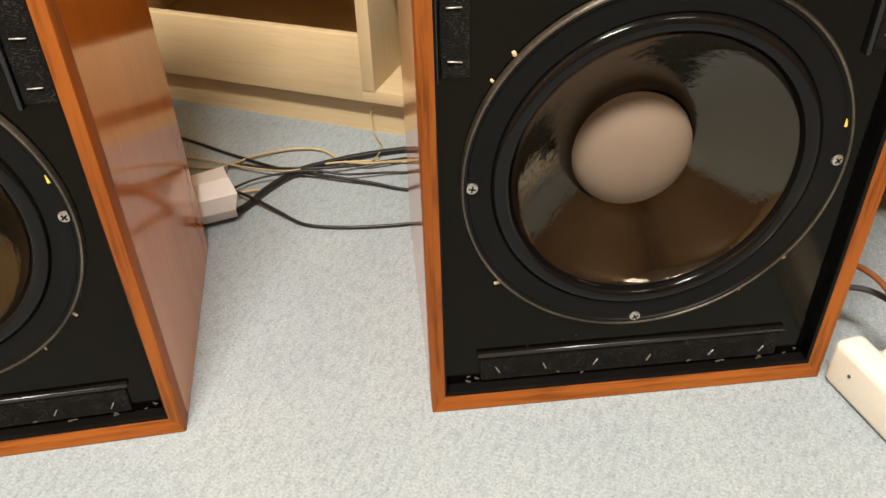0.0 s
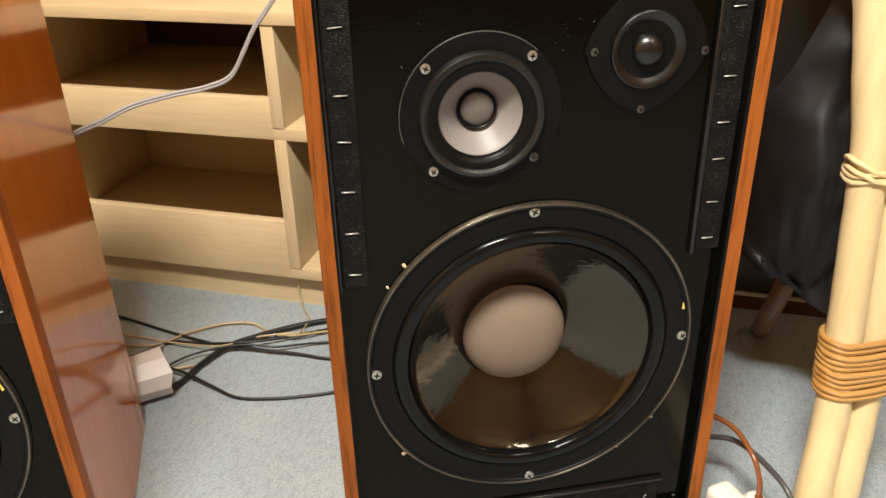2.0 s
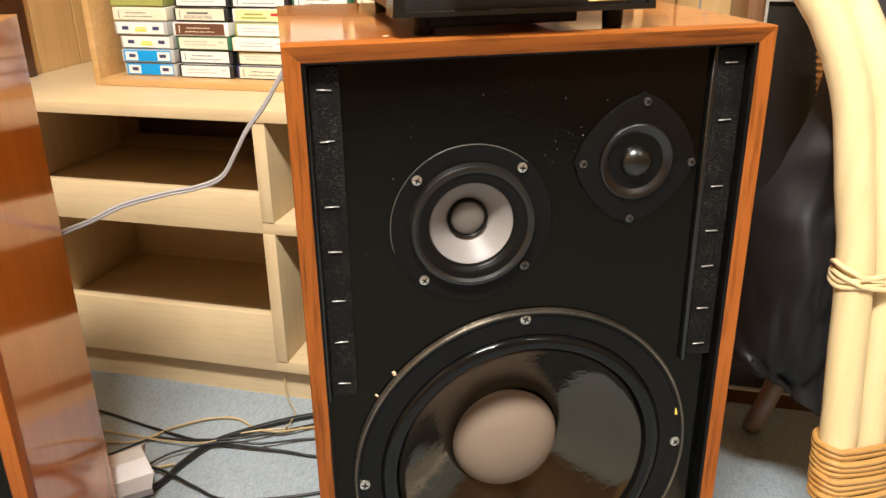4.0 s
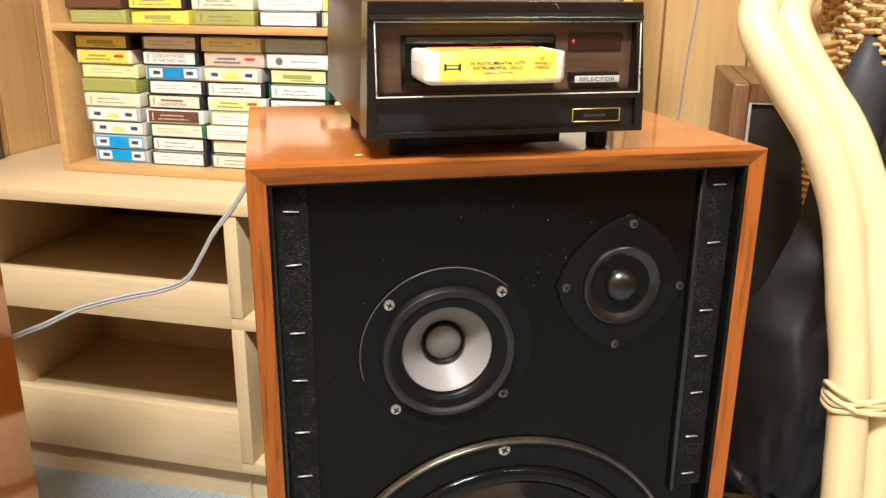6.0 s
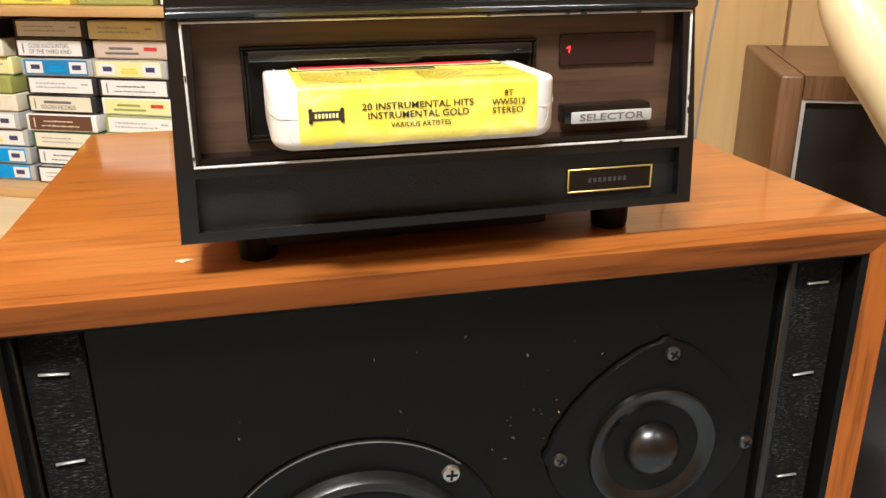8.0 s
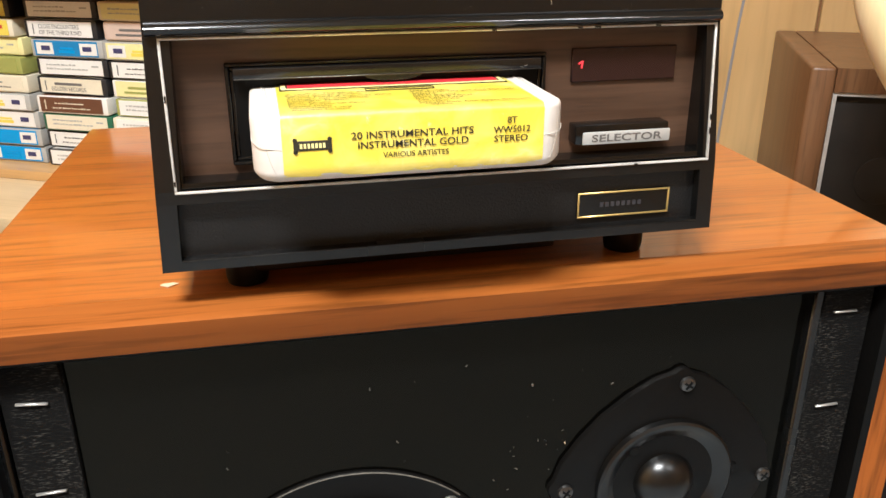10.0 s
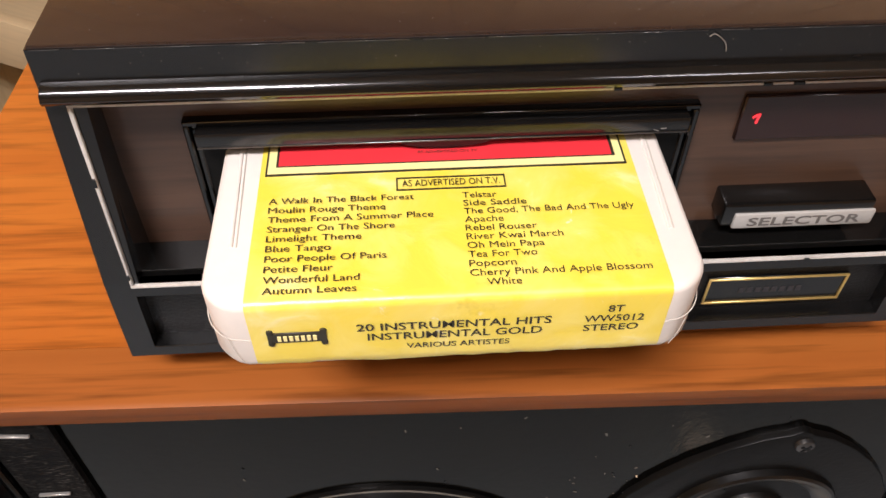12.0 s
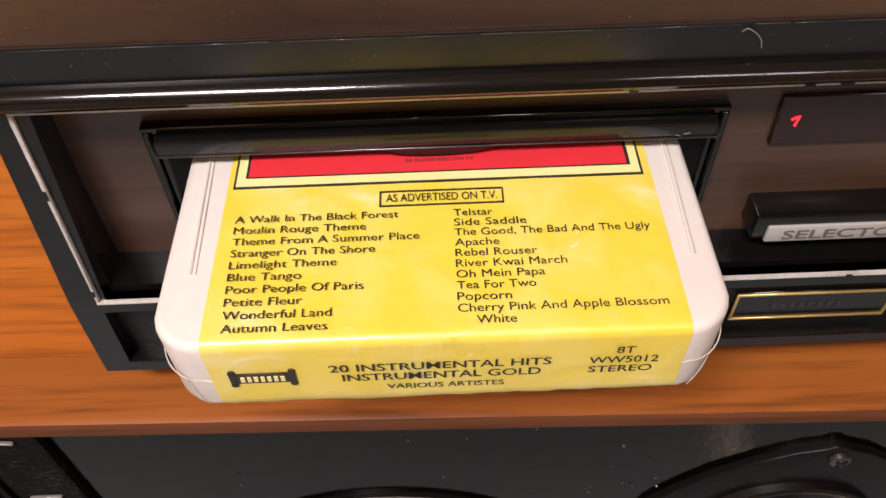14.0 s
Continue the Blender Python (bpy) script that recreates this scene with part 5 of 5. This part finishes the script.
def jacket():
    """A padded jacket hanging beside and over the chair, folded cloth with a stitched hem."""
    bm = bmesh.new()
    rows, cols_ = 64, 44
    grid_ = []
    # left and right edges as the height falls
    lefts = ((0.0, 0.735, 0.15, 0.885), (0.14, 0.652, 0.13, 0.79), (0.30, 0.575, 0.10, 0.66), (0.45, 0.522, 0.07, 0.57), (0.60, 0.493, 0.06, 0.50), (0.75, 0.484, 0.055, 0.42), (0.90, 0.486, 0.05, 0.335), (1.0, 0.495, 0.05, 0.320))
    rights = ((0.0, 0.93, 0.16, 0.90), (0.14, 0.86, 0.17, 0.80), (0.30, 0.80, 0.10, 0.70), (0.45, 0.74, 0.06, 0.60), (0.60, 0.69, 0.04, 0.50), (0.75, 0.66, 0.03, 0.40), (0.90, 0.64, 0.03, 0.27), (1.0, 0.625, 0.03, 0.225))

    def along(tab, t_):
        for a_, b_ in zip(tab, tab[1:]):
            if t_ <= b_[0]:
                f_ = (t_ - a_[0]) / (b_[0] - a_[0])
                return Vector(a_[1:]).lerp(Vector(b_[1:]), f_)
        return Vector(tab[-1][1:])

    for i_ in range(rows):
        t_ = i_ / (rows - 1)
        l_, r_ = farther(along(lefts, t_)), farther(along(rights, t_))
        row = []
        for k in range(cols_):
            s = k / (cols_ - 1)
            q = l_.lerp(r_, s)
            fold = 0.020 * math.sin(4.0 * s - 6.5 * t_ + 1.0) + 0.008 * math.sin(9 * s + 11 * t_) + 0.022 * noise.noise(Vector((s * 3 + t_ * 2, t_ * 4 - s, 2.0))) + 0.006 * noise.noise(Vector((s * 9, t_ * 12, 5.0))) - 0.030 * abs(noise.noise(Vector((s * 4.5 - t_ * 5.0, t_ * 2.2 + s * 1.5, 8.0)))) - 0.010 * abs(noise.noise(Vector((s * 11 - t_ * 9, t_ * 5, 1.0))))
            edge_ = 0.05 * (1 - min(1, s * 5)) ** 2
            row.append(bm.verts.new((q.x, q.y + fold + edge_, q.z)))
        grid_.append(row)
    for a_, b_ in zip(grid_, grid_[1:]):
        for k in range(cols_ - 1):
            bm.faces.new((a_[k], b_[k], b_[k + 1], a_[k + 1]))
    bmesh.ops.recalc_face_normals(bm, faces=bm.faces)
    bmesh.ops.solidify(bm, geom=bm.faces[:], thickness=0.006)
    return bm, grid_


cloth, _ = jacket()
coat = tagged(part("jacket", cloth, JACKET, angle=80), "black padded cloth jacket draped over the bamboo armchair", "jacket")
hem = smooth_path([farther(q) for q in ((0.497, 0.060, 0.326), (0.535, 0.055, 0.296), (0.580, 0.045, 0.258), (0.620, 0.028, 0.231))], 8)
part("hem", tube(hem, 0.0042, 8, flat=0.7), JACKET, coat, "stitched hem")
part("zip_pull", tube(smooth_path([farther(q) for q in ((0.575, 0.022, 0.286), (0.580, 0.019, 0.294), (0.583, 0.020, 0.302))], 5), 0.0012, 6), ZINC, coat, "small metal zip pull")

# ---------------------------------------------------------------- extension lead and plugs
strip = thing("extension_lead", pose(0.4375, -0.0190, 0, 0, 0, 11.3), "scuffed white plastic extension socket lying on its edge", "extension lead")
part("body", box(0, -0.34, 0, 0.036, 0.0, 0.060, 0.009, 4), IVORY_PLASTIC, strip, "off-white socket block")
for k in range(3):
    part("socket", box(0.0352, -0.235 - 0.07 * k + 0.04, 0.010, 0.0366, -0.195 - 0.07 * k + 0.04, 0.050, 0.002, 1), WHITE_PLASTIC, strip)
part("screw", lathe(((0, -0.001), (0.002, -0.001), (0.002, 0.001)), 0, 0, 12), DARK_STEEL, strip, m=pose(0.0, -0.034, 0.034, 0, 0, -90))
rnd = random.Random(12)
SCUFF = painted("grey_scuff", (0.42, 0.37, 0.27), 0.7, 0.3)
for k in range(14):
    sw = rnd.uniform(0.0006, 0.0022)
    part("scuff", box(-0.0002, -sw, -sw * 0.5, 0.0002, sw, sw * 0.5), SCUFF, strip, m=pose(0, rnd.uniform(-0.32, -0.13), rnd.uniform(0.012, 0.050), rnd.uniform(-40, 40), 0, 0))
plug_a = thing("plug", strip.matrix_world @ pose(0.0355, -0.040, 0.032), "white plastic plug with a brown flex", "plug", "plugs")
bm = lathe(((0, -0.026), (0.014, -0.025), (0.021, -0.020), (0.0235, -0.010), (0.0245, 0.0), (0, 0.0)), 0, 0, 40)
part("body", bm, WHITE_PLASTIC, plug_a, "rounded white plug", m=pose(0, 0, 0, 0, 0, 90))
part("flex_collar", box(0.002, -0.012, 0.014, 0.019, 0.012, 0.0275, 0.005, 3), WHITE_PLASTIC, plug_a)
part("flex_hole", lathe(((0, -0.0006), (0.0050, -0.0006), (0.0052, 0.001)), 0, 0, 20), BROWN_CABLE, plug_a, m=pose(0.011, -0.002, 0.0274, -90, 0, 0))
plug_b = thing("plug", strip.matrix_world @ pose(0.0355, -0.108, 0.026), "black plastic plug with a grey flex", "plug", "plugs")
part("body", box(0, -0.023, -0.023, 0.026, 0.021, 0.020, 0.006, 3), SATIN_BLACK, plug_b, "black square plug")
part("flex_collar", box(0.006, -0.008, 0.018, 0.020, 0.010, 0.025, 0.002, 2), MATT_BLACK, plug_b)
a_top = plug_a.matrix_world @ Vector((0.011, -0.002, 0.026))
b_top = plug_b.matrix_world @ Vector((0.013, 0.001, 0.024))


def cable(points, r, mat, label, flat=1.0, steps=10):
    ob = part("cable", tube(smooth_path(points, steps), r, 8, flat=flat), mat, angle=80)
    return tagged(ob, label, "cable")


cable((a_top, a_top + Vector((0.001, 0.006, 0.022)), a_top + Vector((-0.002, 0.024, 0.046)), (0.487, 0.020, 0.110), (0.466, 0.070, 0.100), (0.446, 0.14, 0.06), (0.445, 0.25, 0.008), (0.42, 0.36, 0.006)), 0.0034, BROWN_CABLE, "glossy brown mains flex running behind the loudspeaker")
cable((b_top, b_top + Vector((-0.001, 0.012, 0.030)), b_top + Vector((-0.006, 0.045, 0.052)), (0.496, 0.02, 0.085), (0.458, 0.07, 0.06), (0.450, 0.16, 0.012), (0.44, 0.36, 0.006)), 0.0036, DARK_GREY_CABLE, "dark grey mains flex running behind the loudspeaker")

# ---------------------------------------------------------------- cables between the loudspeakers
for side in (-0.0018, 0.0018):
    cable([(x, 0.345, z + side) for x, z in ((0.06, 0.665), (0.012, 0.652), (-0.004, 0.633), (-0.025, 0.601), (-0.051, 0.569), (-0.067, 0.542), (-0.088, 0.511), (-0.120, 0.499), (-0.162, 0.493), (-0.214, 0.482), (-0.254, 0.465), (-0.285, 0.454), (-0.34, 0.43))], 0.0020, GREY_CABLE, "grey twin flex hanging between the two loudspeakers")
G = 0.004
cable(((-0.46, 0.70, G), (-0.362, 0.638, G), (-0.28, 0.575, G), (-0.192, 0.509, 0.008), (-0.12, 0.475, 0.010), (-0.05, 0.450, 0.006), (0.0, 0.428, G), (0.10, 0.40, G)), 0.0026, BLACK_CABLE, "thin black cable lying on the carpet")
cable(((-0.30, 0.372, 0.008), (-0.244, 0.405, 0.008), (-0.21, 0.455, 0.008), (-0.165, 0.497, 0.010), (-0.10, 0.525, 0.008), (-0.04, 0.540, 0.007), (0.007, 0.547, 0.006), (0.12, 0.56, 0.006)), 0.0050, BLACK_CABLE, "thick black cable lying on the carpet")
cable(((-0.36, 0.52, G), (-0.30, 0.475, 0.01), (-0.24, 0.430, 0.014), (-0.19, 0.388, 0.008), (-0.15, 0.355, G), (-0.096, 0.341, G), (-0.05, 0.337, G), (-0.001, 0.337, G), (0.08, 0.345, G)), 0.0025, BLACK_CABLE, "black cable curving over the carpet")
cable(((-0.40, 0.56, G), (-0.30, 0.535, G), (-0.24, 0.560, 0.006), (-0.18, 0.575, 0.006), (-0.131, 0.566, 0.005), (-0.10, 0.530, 0.004), (-0.075, 0.505, 0.012), (-0.050, 0.497, 0.014), (0.02, 0.515, G)), 0.0020, COPPER_CABLE, "thin clear cable with copper strands")
cable(((-0.052, 0.498, 0.014), (-0.038, 0.53, 0.01), (-0.030, 0.56, 0.006), (-0.042, 0.60, 0.012), (-0.045, 0.618, 0.040), (-0.040, 0.619, 0.05)), 0.0012, COPPER_CABLE, "stray clear wire against the plinth")
cable(((-0.38, 0.49, G), (-0.31, 0.462, 0.006), (-0.262, 0.450, 0.008), (-0.225, 0.455, 0.006)), 0.0022, COPPER_CABLE, "short clear cable end on the carpet")
cable(((-0.42, 0.50, G), (-0.34, 0.505, G), (-0.27, 0.535, 0.006), (-0.22, 0.520, 0.006), (-0.15, 0.495, 0.014), (-0.08, 0.500, 0.010), (0.01, 0.522, G)), 0.0024, BLACK_CABLE, "thin black cable among the others")
cable(((-0.41, 0.60, G), (-0.33, 0.565, 0.006), (-0.25, 0.52, 0.010), (-0.18, 0.492, 0.014), (-0.13, 0.512, 0.010), (-0.06, 0.515, 0.008), (0.03, 0.505, G)), 0.0016, COPPER_CABLE, "thin clear twin wire among the cables")
cable(((-0.37, 0.445, G), (-0.30, 0.440, 0.006), (-0.23, 0.478, 0.012), (-0.15, 0.482, 0.018), (-0.09, 0.472, 0.012), (-0.02, 0.478, 0.006), (0.05, 0.470, G)), 0.0019, BLACK_CABLE, "slender black wire across the other cables")
cable((room(0.662, V1 - 0.004, 0.90), room(0.655, V1 - 0.004, 0.80), room(0.648, V1 - 0.004, 0.72), room(0.642, V1 - 0.004, 0.60), room(0.640, V1 - 0.004, 0.545)), 0.0030, GREY_CABLE, "grey cable hanging down the panelled wall")

tub = thing("plastic_tub", pose(-0.334, 0.376, 0.0395, 0, 12, -70), "small translucent whitish plastic tub lying on its side", "plastic tub")
bm = lathe(((0, 0.0), (0.030, 0.0), (0.034, 0.003), (0.0385, 0.085), (0.0375, 0.085), (0.033, 0.006), (0, 0.005)), 0, 0, 9)
for v in bm.verts:
    crease = noise.noise(v.co * 38.0) * 0.007 + noise.noise(v.co * 90.0) * 0.003
    v.co.x *= 1.1 + crease * 18
    v.co.z *= 0.94 + crease * 9
    v.co.y += crease * 1.5
part("body", bm, FILM, tub, "creased translucent plastic", angle=12)

# ---------------------------------------------------------------- wall boards, last
def boards(parent, along_u, lo, hi, fixed, width, shift, top):
    n = 0
    x = lo - shift
    while x < hi:
        a, b = max(lo, x + 0.0018), min(hi, x + width - 0.0018)
        if b - a > 0.004:
            if along_u:
                bm_ = box(a, fixed - 0.006, 0, b, fixed + 0.001, top, 0.0014, 1)
            else:
                bm_ = box(fixed - 0.001, a, 0, fixed + 0.006, b, top, 0.0014, 1)
            part("board", bm_, PANELLING, parent)
        x += width
        n += 1
    return n


boards(wall_back, True, U0 + 0.007, U1, V1, 0.152, 0.152 * 8 - (0.601 - (U0 + 0.007)) % 0.152 - 0.152 * 7, ROOF)
boards(wall_left, False, V0, V1 - 0.007, U0, 0.121, 0.121 - (0.328 - V0) % 0.121, ROOF)
